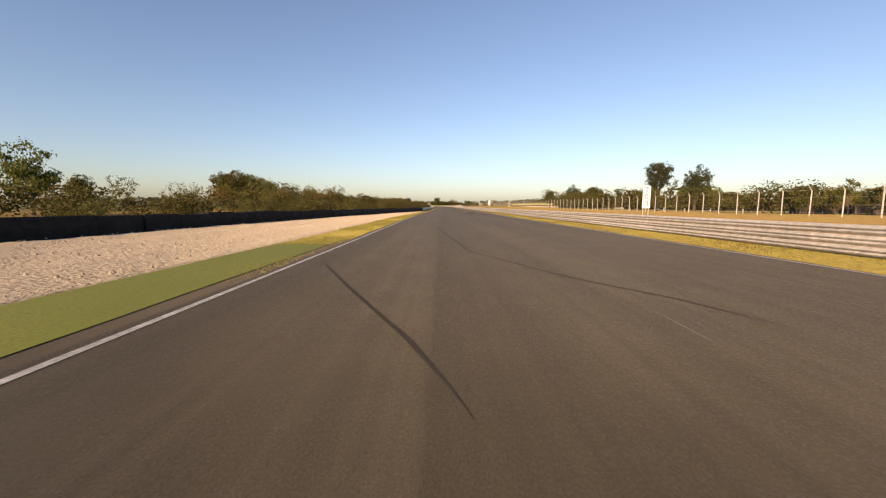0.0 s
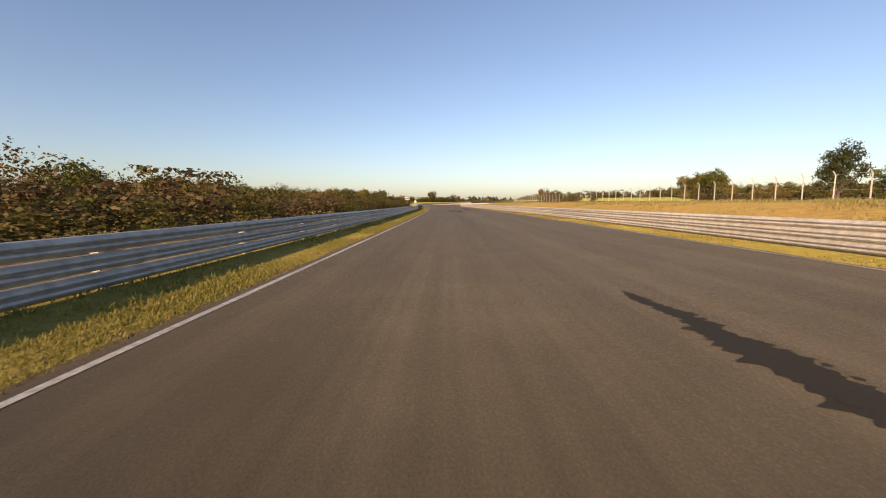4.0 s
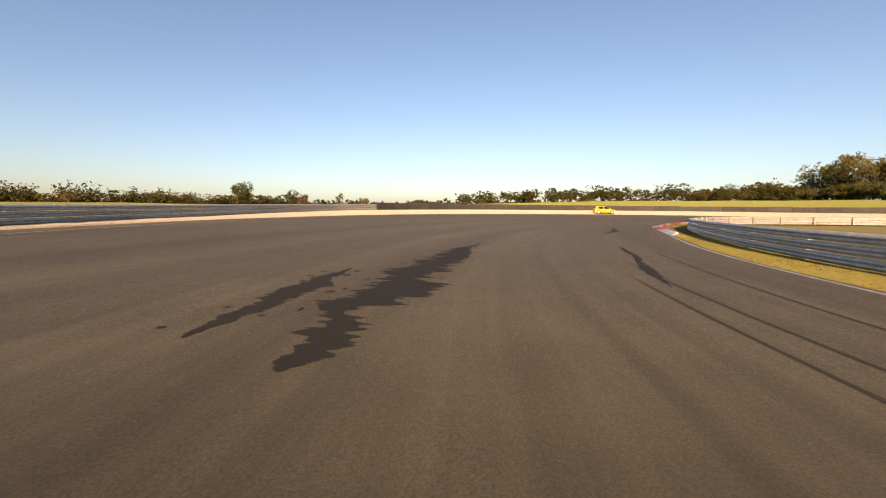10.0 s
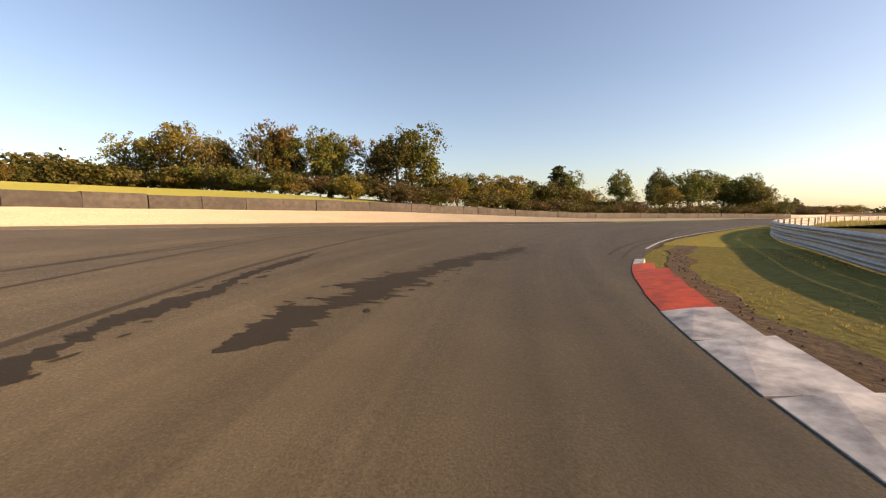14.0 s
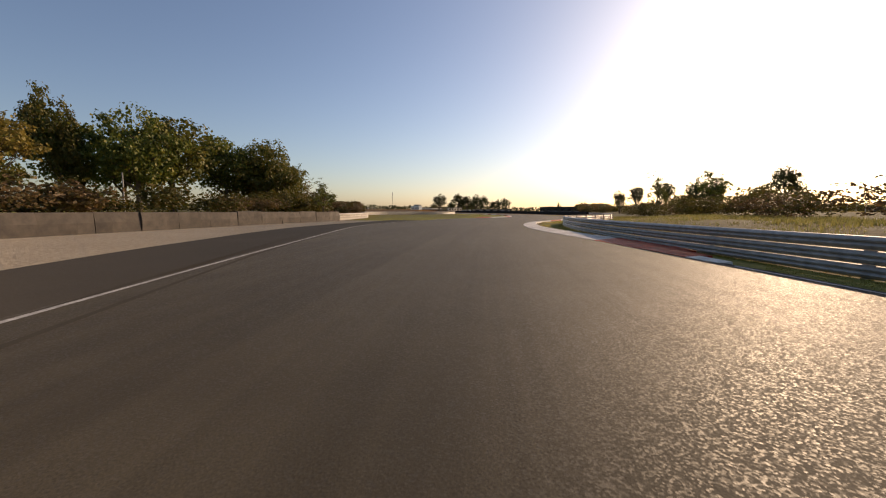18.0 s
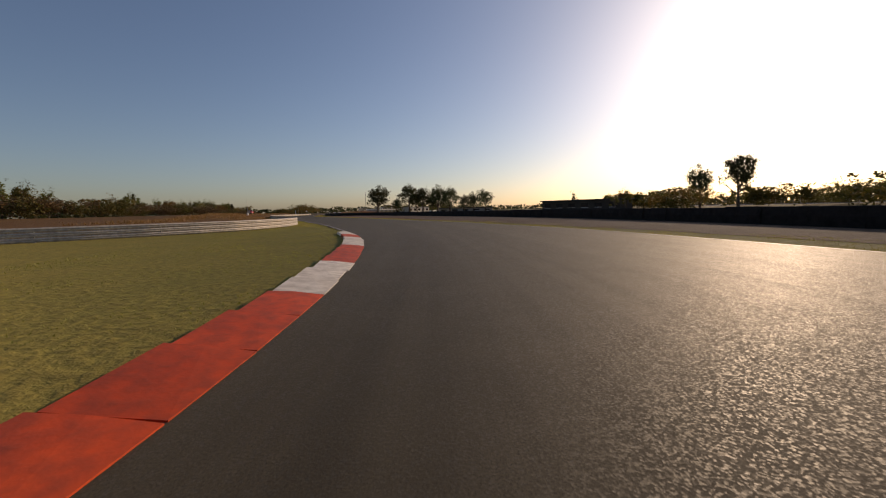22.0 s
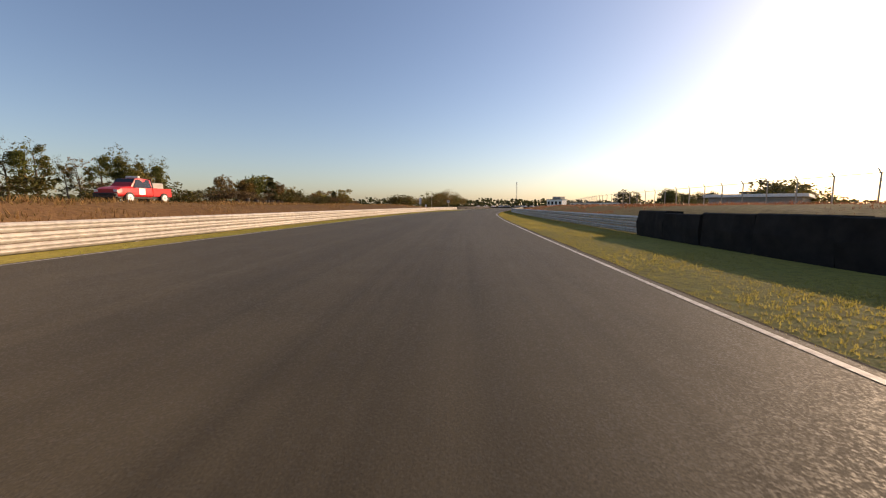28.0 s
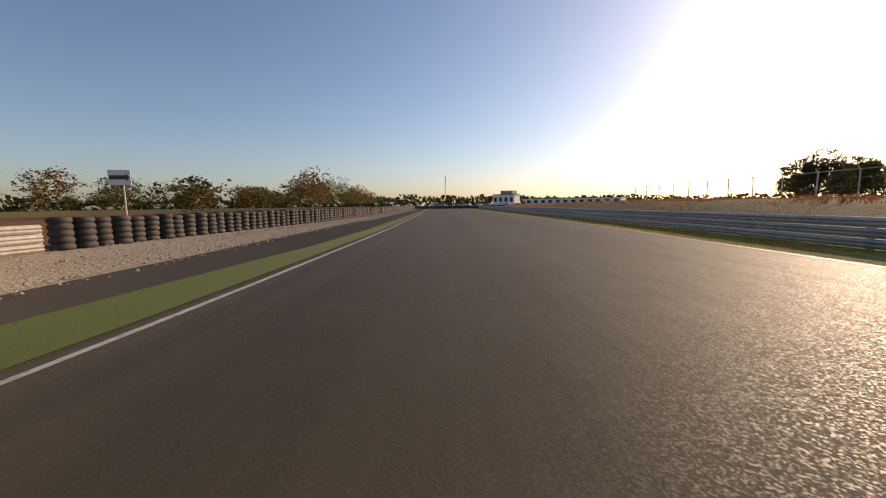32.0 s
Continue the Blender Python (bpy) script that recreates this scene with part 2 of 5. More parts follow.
M_WEATHER = two_scale("weathered_grey", (0.30, 0.29, 0.27), (0.38, 0.37, 0.34), (0.24, 0.23, 0.21), 1.2, 7, 0.8)
M_CONCRETE = two_scale("concrete", (0.40, 0.37, 0.32), (0.50, 0.46, 0.40), (0.30, 0.28, 0.25), 1.5, 9, 0.9)
M_DARKWOOD = two_scale("dark_timber", (0.045, 0.035, 0.028), (0.07, 0.055, 0.042), (0.03, 0.025, 0.02), 0.5, 5, 0.85)
M_DARKROOF = two_scale("dark_roofing", (0.05, 0.048, 0.048), (0.08, 0.075, 0.072), (0.035, 0.033, 0.033), 0.4, 4, 0.8)
M_CARYELLOW = two_scale("yellow_car_paint", (0.78, 0.56, 0.01), (0.82, 0.60, 0.015), (0.74, 0.53, 0.01), 0.8, 9, 0.28, bs=0.0)
M_CARRED = two_scale("red_car_paint", (0.50, 0.02, 0.02), (0.56, 0.025, 0.025), (0.42, 0.02, 0.02), 0.8, 9, 0.3, bs=0.0)
M_CARPAINT = two_scale("pale_car_paint", (0.55, 0.56, 0.58), (0.6, 0.6, 0.6), (0.45, 0.45, 0.47), 0.8, 9, 0.3, bs=0.0, per=0.5)
M_RIM = two_scale("alloy", (0.60, 0.60, 0.60), (0.68, 0.68, 0.68), (0.5, 0.5, 0.5), 3, 20, 0.35, metal=0.6, bs=0.0)
M_LAMP = two_scale("clear_lamp", (0.65, 0.65, 0.66), (0.75, 0.75, 0.76), (0.5, 0.5, 0.52), 3, 20, 0.15, bs=0.0)
M_GLASS = two_scale("tinted_glass", (0.02, 0.022, 0.025), (0.03, 0.032, 0.035), (0.015, 0.016, 0.018), 1, 9, 0.06, bs=0.0, spec=0.6)
M_NAVY = two_scale("navy_paint", (0.02, 0.035, 0.12), (0.03, 0.045, 0.15), (0.02, 0.03, 0.09), 2, 9, 0.6)
for m in (M_GRAVEL, M_GRAVEL2, M_GRASS, M_LAWN, M_SCRUB, M_MEADOW, M_FIELD, M_PAD, M_SOIL, M_DIRT, M_HEATH):
    m.node_tree.nodes["Principled BSDF"].inputs["Diffuse Roughness"].default_value = 1.0
    m.node_tree.nodes["Principled BSDF"].inputs["Specular IOR Level"].default_value = 0.06
# ---------------------------------------------------------------- course line
STEP = 2.0
_px, _py = [], []
_t = [r[0] for r in PATH]
for i in range(0, 32 * 20 + 1):
    t = i / 20
    _px.append(np.interp(t, _t, [r[1] for r in PATH]))
    _py.append(np.interp(t, _t, [r[2] for r in PATH]))
k = np.ones(21) / 21


def smooth(a):
    a = np.array(a)
    a = np.r_[2 * a[0] - a[10:0:-1], a, 2 * a[-1] - a[-2:-12:-1]]
    return np.convolve(a, k, 'valid')


_px, _py = smooth(_px), smooth(_py)
_d0 = np.array([_px[0] - _px[20], _py[0] - _py[20]])
_d0 /= np.hypot(*_d0)
_d1 = np.array([_px[-1] - _px[-20], _py[-1] - _py[-20]])
_d1 /= np.hypot(*_d1)
_px = np.r_[_px[0] + _d0[0] * 60, _px, _px[-1] + _d1[0] * 150]
_py = np.r_[_py[0] + _d0[1] * 60, _py, _py[-1] + _d1[1] * 150]
_S = np.r_[0, np.cumsum(np.hypot(np.diff(_px), np.diff(_py)))] - 60
S_END = float(_S[-1])


def table(fn, a, b, step):
    """Values of fn at even steps, read back by straight lines between them."""
    q = [fn(a + i * step) for i in range(int((b - a) / step) + 2)]
    top = len(q) - 2

    def read(s):
        u = (s - a) / step
        i = min(max(int(u), 0), top)
        u = min(max(u - i, 0.0), 1.0)
        return q[i] + (q[i + 1] - q[i]) * u
    return read


def _normal(s):
    a, b = max(s - 3, _S[0]), min(s + 3, _S[-1])
    tx, ty = np.interp(b, _S, _px) - np.interp(a, _S, _px), np.interp(b, _S, _py) - np.interp(a, _S, _py)
    n = math.hypot(tx, ty)
    return float(ty / n), float(-tx / n)


_AX = table(lambda s: float(np.interp(s, _S, _px)), -60.0, S_END, 0.5)
_AY = table(lambda s: float(np.interp(s, _S, _py)), -60.0, S_END, 0.5)
_NX = table(lambda s: _normal(s)[0], -60.0, S_END, 0.5)
_NY = table(lambda s: _normal(s)[1], -60.0, S_END, 0.5)


def at(s, o, z=0.0):
    """A place at station s of the course, o metres to the right of it."""
    return Vector((_AX(s) + o * _NX(s), _AY(s) + o * _NY(s), z + lift(s, o)))


def where(x, y):
    """Station and offset of a place."""
    d = np.hypot(_px - x, _py - y)
    i = int(min(max(d.argmin(), 1), len(_px) - 2))
    tx, ty = _px[i + 1] - _px[i - 1], _py[i + 1] - _py[i - 1]
    n = math.hypot(tx, ty)
    return float(_S[i]), float(((x - _px[i]) * ty - (y - _py[i]) * tx) / n)


def heading(s):
    d = at(min(s + 2, S_END), 0) - at(s - 2, 0)
    return math.degrees(math.atan2(-d.x, d.y))


def bank(s):
    """Outward rise of the hairpin, metres per metre."""
    return 0.028 * float(np.interp(s, [290, 325, 425, 465], [0, 1, 1, 0]))


_BANK = table(bank, -60.0, S_END, 1.0)
_KERF = table(lambda s: float(np.interp(s, [330, 350, 425, 455], [0, 1, 1, 0])), -60.0, S_END, 1.0)


def lift(s, o):
    if s < 289 or s > 466:
        return 0.0
    g = _KERF(s)
    z = _BANK(s) * min(max(0.0, -o), 40.0)
    if g > 0:
        z += g * min(0.05 * max(0.0, GL(s) - o), 0.5)
    return z


def curve(text):
    q = [tuple(float(v) for v in w.split(":")) for w in text.split()]
    xs, ys = [a for a, b in q], [b for a, b in q]
    xx = np.arange(xs[0], xs[-1] + 1, 1.0)
    yy = np.interp(xx, xs, ys)
    w = np.hanning(15)
    w /= w.sum()
    yy = np.convolve(np.r_[[yy[0]] * 7, yy, [yy[-1]] * 7], w, 'valid')
    return table(lambda s: float(np.interp(s, xx, yy)), float(xx[0]), float(xx[-1]), 1.0)


LW = curve("-53:-2.92 0:-2.92 6:-2.93 60:-3.02 79:-2.98 111:-2.77 132:-2.71 207:-2.62 224:-2.4 229:-2.39 258:-2.39 267:-2.42 286:-2.4 294:-2.8 301:-3.15 310:-5.09 314:-5.85 325:-10.33 332:-13.11 339:-15.69 343:-17.01 350:-19.25 360:-22 375:-23.65 390:-22.33 400:-18.48 408:-13.75 412:-11.33 416:-8.86 424:-5.41 433:-3.99 445:-2.96 467:-2.92 473:-3.99 477:-4.63 493:-7.77 505:-10.5 514:-10.32 527:-9.63 534:-9.07 540:-5.51 546:-2.65 554:-2.11 570:-1.25 577:-1.52 586:-2.21 595:-3.89 600:-4.66 621:-6.81 633:-7.36 642:-7.8 666:-8.31 704:-9.06 727:-9.06 766:-8.66 770:-8.49 792:-8.18 806:-7.4 823:-5.92 832:-4.94 850:-2.97 867:-2.51 981:-2.51")
RW = curve("-52.8:7.69 4.4:7.69 11:7.67 66:7.81 81:7.81 117:7.69 136.4:7.52 209.4:7.67 233:7.72 260.5:7.91 272:7.87 287.8:8.01 298:7.28 310.6:5.85 318:5.77 330:5.57 341:6.09 348.5:6.41 355.5:6.01 362.6:4.82 368.7:4.65 379.3:2.04 390:1.25 396:1.28 402.2:1.98 406.6:3.14 414.5:4.78 418.9:5.89 427.7:7.25 446.2:8.33 457.6:7.98 470.8:7.1 476.1:6.42 486.6:5.05 496:3.61 500.7:2.5 509:1.7 516.6:1.78 523.6:3.27 528:4.47 546.5:9.8 558.8:11.53 574.6:10.67 580:9.94 586.1:9.36 596.6:7.66 603:6.98 607.2:6.4 619.5:4.69 629:4.41 635.4:4.37 659.1:3.92 704:3.27 724:2.87 731.3:2.8 763:3.39 767:3.54 784.1:3.98 806:4.89 823.7:5.91 836:6.78 853.6:7.71 858:7.77 866.8:8.1 981:8.1 981.2:8.1")
LB = curve("-53:-21.65 0:-14.76 16:-13.51 23:-13.19 53:-9.51 64:-7.96 75:-6.18 88:-4.72 113:-4.8 132:-4.94 208:-5.14 224:-4.87 229:-4.89 242:-4.82 257:-5.58 269:-6 287:-6.73 296:-7.44 310:-9.47 324:-12.7 335:-17 350:-24 365:-31 378:-35 390:-34.5 400:-32 410:-27.5 420:-24.5 435:-21.5 455:-20 475:-20 515:-18 530:-22 545:-29 562:-35 575:-33 588:-24 596:-14.4 602:-10.12 612:-8.18 634:-9.26 640:-9.42 664:-10.65 729:-10.8 735:-10.83 774:-10.81 808:-10.66 812:-10.79 832:-11.51 839:-11.46 859:-11.19 875:-9.49 898:-8.27 981:-6.58")
RB = curve("-52.8:10.91 7:10.42 13:10.35 67:10.28 88:10.01 118:9.77 140.8:9.62 215.6:9.55 234:9.53 273:9.88 289.5:9.57 298:8.98 303.6:8.83 312.4:7.63 332.6:7.67 345:7.93 351.1:7.89 358:7.53 365.2:7.41 371.4:7.41 381:5.51 392.5:5.71 401.3:6.25 407.4:8.12 433.8:10.47 453.2:11.09 471.7:8.45 478.7:7.39 492.8:5.54 502.5:4.93 513:5.02 519.2:6.16 527.1:8.80 538.6:13.20 554.4:15.84 580.8:19.36 607.2:20.68 682.9:20.24 704:16.72 717.2:11.00 734.8:7.66 780.6:7.83 809.6:7.04 831.6:8.45 854.5:10.38 880:11.00 981.2:11.00")

# ---------------------------------------------------------------- builders


def obj(name, verts, faces, material, parent=None, smooth_faces=False):
    me = bpy.data.meshes.new(name)
    me.from_pydata([tuple(v) for v in verts], [], faces)
    me.materials.append(material)
    if smooth_faces:
        for p in me.polygons:
            p.use_smooth = True
    ob = new(name, me)
    if parent:
        ob.parent = parent
    return ob


def strip(name, s0, s1, fa, fb, z, material, label, step=STEP, kind="structure", wob=0.0, cols=1):
    n = max(2, int((s1 - s0) / step) + 1)
    v, f = [], []
    for i in range(n):
        s = s0 + (s1 - s0) * i / (n - 1)
        a, b = fa(s), fb(s)
        if wob:
            a += wob * noise.noise(Vector((s * 0.6, 3.1, 0)))
            b += wob * noise.noise(Vector((s * 0.6, 9.7, 0)))
        for c in range(cols + 1):
            v.append(at(s, a + (b - a) * c / cols, z))
    w = cols + 1
    for i in range(n - 1):
        for c in range(cols):
            f.append((i * w + c, i * w + c + 1, (i + 1) * w + c + 1, (i + 1) * w + c))
    ob = obj(name, v, f, material)
    return tagged(ob, label, name.replace("_", " "), kind=kind)


def const(c):
    return lambda s: c


GL = curve("-53:-5.5 0:-5.23 14:-5.06 20:-5.06 41:-4.98 55:-4.6 80:-4.3 90:-3.78 300:-3.78 306:-6.5 312:-8.33 325:-11.61 335:-15.73 345:-19.37 360:-23.11 372:-25.11 385:-25.27 395:-23.3 405:-18.38 417:-12.79 426:-9.24 434:-6.79 450:-5.4 468:-5.83 473:-6.59 486:-10.36 500:-13.5 515:-14 981:-14")


def slope(z0, z1, x):
    x = min(max(x, 0.0), 1.0)
    return z0 + (z1 - z0) * x * x * (3 - 2 * x)


def rise_left(s, d):
    """Height of the land d metres outside the left barrier."""
    top = float(np.interp(s, [300, 372, 397, 440, 500, 560, 620], [0, 0.3, 2.7, 2.6, 1.0, 0.5, 0.3]))
    return slope(-0.05, top, (d - 1.0) / 34.0) - slope(0.0, top + 0.1, (d - 78.0) / 32.0)


def rise_right(s, d):
    """Height of the bank d metres inside the right barrier."""
    top = float(np.interp(s, [-40, 0, 110, 165, 285, 305, 430, 455, 530, 560, 700, 735, 900, 981], [0.1, 0.45, 0.6, 1.2, 1.2, 0.1, 0.1, 0.7, 0.6, 0.0, 0.0, 1.25, 1.25, 0.6]))
    wide = float(np.interp(s, [290, 310, 430, 450], [1, 0.25, 0.25, 1]))
    d /= wide
    return slope(-0.05, top, (d - 1.0) / 9.0) - slope(0, top, (d - 24.0) / 12.0)


def heath(s, d):
    """Height of the heath d metres behind the left barrier of the last stretch."""
    top = float(np.interp(s, [575, 635, 825, 858, 981], [0.3, 1.3, 1.3, 0.3, 0.3]))
    return slope(-0.05, top, (d - 0.6) / 8.0) - slope(0.0, top + 0.1, (d - 44.0) / 10.0)


def land(x, y):
    s, o = where(x, y)
    if s > 575 and o < LB(s):
        return heath(s, LB(s) - o)
    if o < LB(s):
        return lift(s, o) + rise_left(s, LB(s) - o)
    if o > RB(s):
        return rise_right(s, o - RB(s))
    return 0.0


# ---------------------------------------------------------------- ground and road
v, f = [], []
R0 = Vector((120, 200, -0.12))
NG = 64
v.append(R0)
for r in (60, 200, 500, 1200, 3000, 4500):
    for i in range(NG):
        a = 2 * math.pi * i / NG
        v.append(R0 + Vector((r * math.cos(a), r * math.sin(a), 0)))
for i in range(NG):
    f.append((0, 1 + i, 1 + (i + 1) % NG))
    for q in range(5):
        a, b = 1 + q * NG + i, 1 + q * NG + (i + 1) % NG
        f.append((a, a + NG, b + NG, b))
tagged(obj("ground", v, f, M_FIELD), "dry autumn grassland reaching to the horizon", "ground", kind="structure")


def sheet(name, s0, s1, fo, fz, dists, material, label, step=4.0, rough=0.0):
    """Land beside the course: rows of stations, columns at the given distances from fo."""
    n = int((s1 - s0) / step) + 1
    v, f, w = [], [], len(dists)
    for i in range(n):
        s = s0 + (s1 - s0) * i / (n - 1)
        for d in dists:
            p = at(s, fo(s) + d, 0)
            z = fz(s, abs(d))
            if rough and abs(d) > 2:
                z += rough * noise.noise(Vector((p.x * 0.13, p.y * 0.13, 1.7))) + 0.4 * rough * noise.noise(Vector((p.x * 0.5, p.y * 0.5, 5.2)))
            v.append(p + Vector((0, 0, z)))
    for i in range(n - 1):
        for c in range(w - 1):
            q = (i * w + c, i * w + c + 1, (i + 1) * w + c + 1, (i + 1) * w + c)
            f.append(q if dists[1] > dists[0] else q[::-1])
    return tagged(obj(name, v, f, material, smooth_faces=True), label, "bank", kind="structure")


OUT = [0.2, 1, 2, 3.5, 5, 7, 9, 12, 15, 18, 22, 26, 30, 36]
sheet("bank_east", -53, 306, RB, rise_right, OUT, M_SCRUB, "rough bank of dry yellow and rusty grass", rough=0.16)
sheet("bank_inner", 446, 560, RB, rise_right, OUT, M_SCRUB, "rough bank of dry brown grass", rough=0.16)
sheet("bank_pits", 704, 975, RB, rise_right, OUT, M_SCRUB, "rough bank of dry rusty grass", rough=0.16)
sheet("hill", 300, 560, LB, rise_left, [-0.2, -2, -4, -7, -10, -14, -18, -23, -28, -35, -45, -60, -80, -110], M_MEADOW, "rising meadow of yellow-green grass", rough=0.12)
sheet("scrub_west", -53, 300, LB, lambda s, d: -0.05, [-0.2, -3, -8, -16, -30, -60], M_SCRUB, "brown autumn scrub behind the barrier")
sheet("scrub_south", 575, 975, LB, heath, [-0.2, -1, -2, -3.5, -5, -7, -9, -14, -22, -34, -44, -49, -54], M_HEATH, "brown autumn scrub behind the barrier", rough=0.1)

ROAD = strip("road", -53, S_END, lambda s: LW(s) - 0.17, lambda s: RW(s) + 0.17, 0.0, M_ASPHALT, "worn warm grey asphalt race track", wob=0.05, cols=6, step=1.0)
course = ROAD.data.attributes.new("course", 'FLOAT_VECTOR', 'POINT')
for i, q in enumerate(ROAD.data.vertices):
    r, c = divmod(i, 7)
    sr = -53 + r * (S_END + 53) / (len(ROAD.data.vertices) // 7 - 1)
    course.data[i].vector = (sr, LW(sr) + (RW(sr) - LW(sr)) * c / 6, 0)
SOIL = "dark bare soil along the asphalt edge"
strip("soil_edge", 12, 267, lambda s: LW(s) - 0.27, lambda s: LW(s) - 0.12, -0.012, M_SOIL, SOIL, 0.5, wob=0.12)
strip("soil_edge", 600, 842, lambda s: LW(s) - 0.27, lambda s: LW(s) - 0.12, -0.012, M_SOIL, SOIL, 0.5, wob=0.12)
strip("soil_edge", -53, 308, lambda s: RW(s) + 0.12, lambda s: RW(s) + 0.27, -0.012, M_SOIL, SOIL, 0.5, wob=0.12)
strip("soil_edge", 408, 485, lambda s: RW(s) + 0.12, lambda s: RW(s) + 0.27, -0.012, M_SOIL, SOIL, 0.5, wob=0.12)
strip("soil_edge", 534, S_END, lambda s: RW(s) + 0.12, lambda s: RW(s) + 0.27, -0.012, M_SOIL, SOIL, 0.5, wob=0.12)
DIRT = "trodden brown earth behind the kerb"
strip("earth_strip", 352, 410, lambda s: RW(s) + 0.7, lambda s: RW(s) + 1.25, -0.018, M_DIRT, DIRT, 0.5, wob=0.35)
strip("earth_strip", 488, 536, lambda s: RW(s) + 0.95, lambda s: RW(s) + 1.4, -0.018, M_DIRT, DIRT, 0.5, wob=0.35)
strip("edge_line", -53, 203, lambda s: LW(s) - 0.045, lambda s: LW(s) + 0.045, 0.005, M_LINE, "white painted edge line", 1.0, wob=0.015)
strip("edge_line", 203, 262, lambda s: LW(s) - 0.045, lambda s: LW(s) + 0.045, 0.005, M_WORN, "worn and patchy white edge line", 1.0, wob=0.03)
for s0, s1, side in ((262, 536.5, LW), (592.5, S_END, LW), (-53, 349.5, RW), (407.5, 485.5, RW), (533.5, S_END, RW)):
    strip("edge_line", s0, s1, lambda s, q=side: q(s) - 0.045, lambda s, q=side: q(s) + 0.045, 0.005, M_LINE, "white painted edge line", 1.0, wob=0.015)
strip("verge", -53, 95, GL, LW, -0.03, M_LAWN, "strip of green mown grass", cols=3, wob=0.12, step=1.0)
strip("verge", 95, 267, GL, LW, -0.03, M_GRASS, "strip of dry mown grass", cols=3, wob=0.12, step=1.0)
strip("verge", 515, S_END, lambda s: LB(s) - 1.5, LW, -0.035, M_LAWN, "strip of mown grass", cols=6, wob=0.05)
strip("verge", -53, 410, RW, lambda s: RB(s) + 1.2, -0.035, M_GRASS, "strip of dry mown grass", cols=6, wob=0.05)
strip("verge", 410, S_END, RW, lambda s: RB(s) + 1.2, -0.035, M_LAWN, "strip of mown yellow-green grass", cols=6, wob=0.05)
strip("run_off", 265, 520, lambda s: GL(s) if s > 303 else LB(s) - 0.5, LW, -0.015, M_PAD, "pale asphalt run-off beside the track", cols=6, wob=0.1)
strip("verge", 88, 267, lambda s: LB(s) - 1.2, lambda s: GL(s) + 0.3, -0.04, M_GRASS, "strip of dry mown grass", cols=3)
strip("gravel_trap", -53, 92, lambda s: LB(s) - 1, GL, -0.028, M_GRAVEL, "pale raked gravel trap", cols=8, wob=0.12)
strip("gravel_trap", 318, 517, lambda s: LB(s) - 1, GL, -0.02, M_GRAVEL, "pale raked gravel trap", cols=8, wob=0.12)
strip("gravel_trap", 553, 712, lambda s: RW(s) + float(np.interp(s, [553, 590, 700, 712], [3.2, 2.0, 2.4, 3.2])), lambda s: RB(s) + 0.8, -0.022, M_GRAVEL2, "reddish brown gravel trap", cols=8, wob=0.15)
strip("gravel_trap", 838, 978, lambda s: LB(s) - 1, lambda s: -6.2 if s < 880 else -5.5, -0.02, M_GRAVEL, "pale stony gravel trap", cols=6, wob=0.12)
strip("service_lane", 840, 978, lambda s: -6.2 if s < 880 else -5.5, lambda s: LW(s) - 1.2, -0.018, M_PAD, "brown asphalt apron strip", cols=3)


def furrows(s0, s1, fa, fb, z, amp, material, label, ds=0.45, do=0.3, rake=2.4):
    """Raked gravel with ridges along the course and kicked-up heaps."""
    n, w = int((s1 - s0) / ds) + 1, 0
    w = int(max(fb(s0) - fa(s0), fb(s1) - fa(s1)) / do) + 2
    v, f = [], []
    for i in range(n):
        s = s0 + (s1 - s0) * i / (n - 1)
        a, b = fa(s), fb(s)
        for c in range(w):
            o = a + (b - a) * c / (w - 1)
            p = at(s, o, z)
            e = min(1.0, c / 2, (w - 1 - c) / 2, i / 2, (n - 1 - i) / 2)
            h = 0.45 * math.sin(o * rake + 0.8 * noise.noise(Vector((s * 0.1, o * 0.3, 0)))) + 0.9 * noise.noise(Vector((p.x * 0.9, p.y * 0.9, 2))) + 0.5 * noise.noise(Vector((p.x * 2.6, p.y * 2.6, 4)))
            v.append(p + Vector((0, 0, amp * (h + 0.9) * e)))
    for i in range(n - 1):
        for c in range(w - 1):
            f.append((i * w + c, i * w + c + 1, (i + 1) * w + c + 1, (i + 1) * w + c))
    return tagged(obj("raked_gravel", v, f, material, smooth_faces=True), label, "gravel", kind="structure")


furrows(-12, 80, lambda s: LB(s) + 0.5, lambda s: GL(s) - 0.15, -0.02, 0.045, M_GRAVEL, "pale raked gravel with ridges and ruts")
furrows(332, 452, lambda s: max(LB(s) + 0.4, GL(s) - 11), lambda s: GL(s) - 0.2, -0.012, 0.03, M_GRAVEL, "pale raked gravel with ridges and ruts", 0.6, 0.4)
furrows(600, 700, lambda s: RW(s) + 2.7, lambda s: RB(s) - 0.5, -0.018, 0.035, M_GRAVEL2, "reddish brown raked gravel with shallow ridges", 0.6, 0.4)
furrows(842, 930, lambda s: LB(s) + 0.5, lambda s: -6.4 if s < 878 else -5.8, -0.015, 0.03, M_GRAVEL, "pale stony gravel with ruts", 0.6, 0.4)


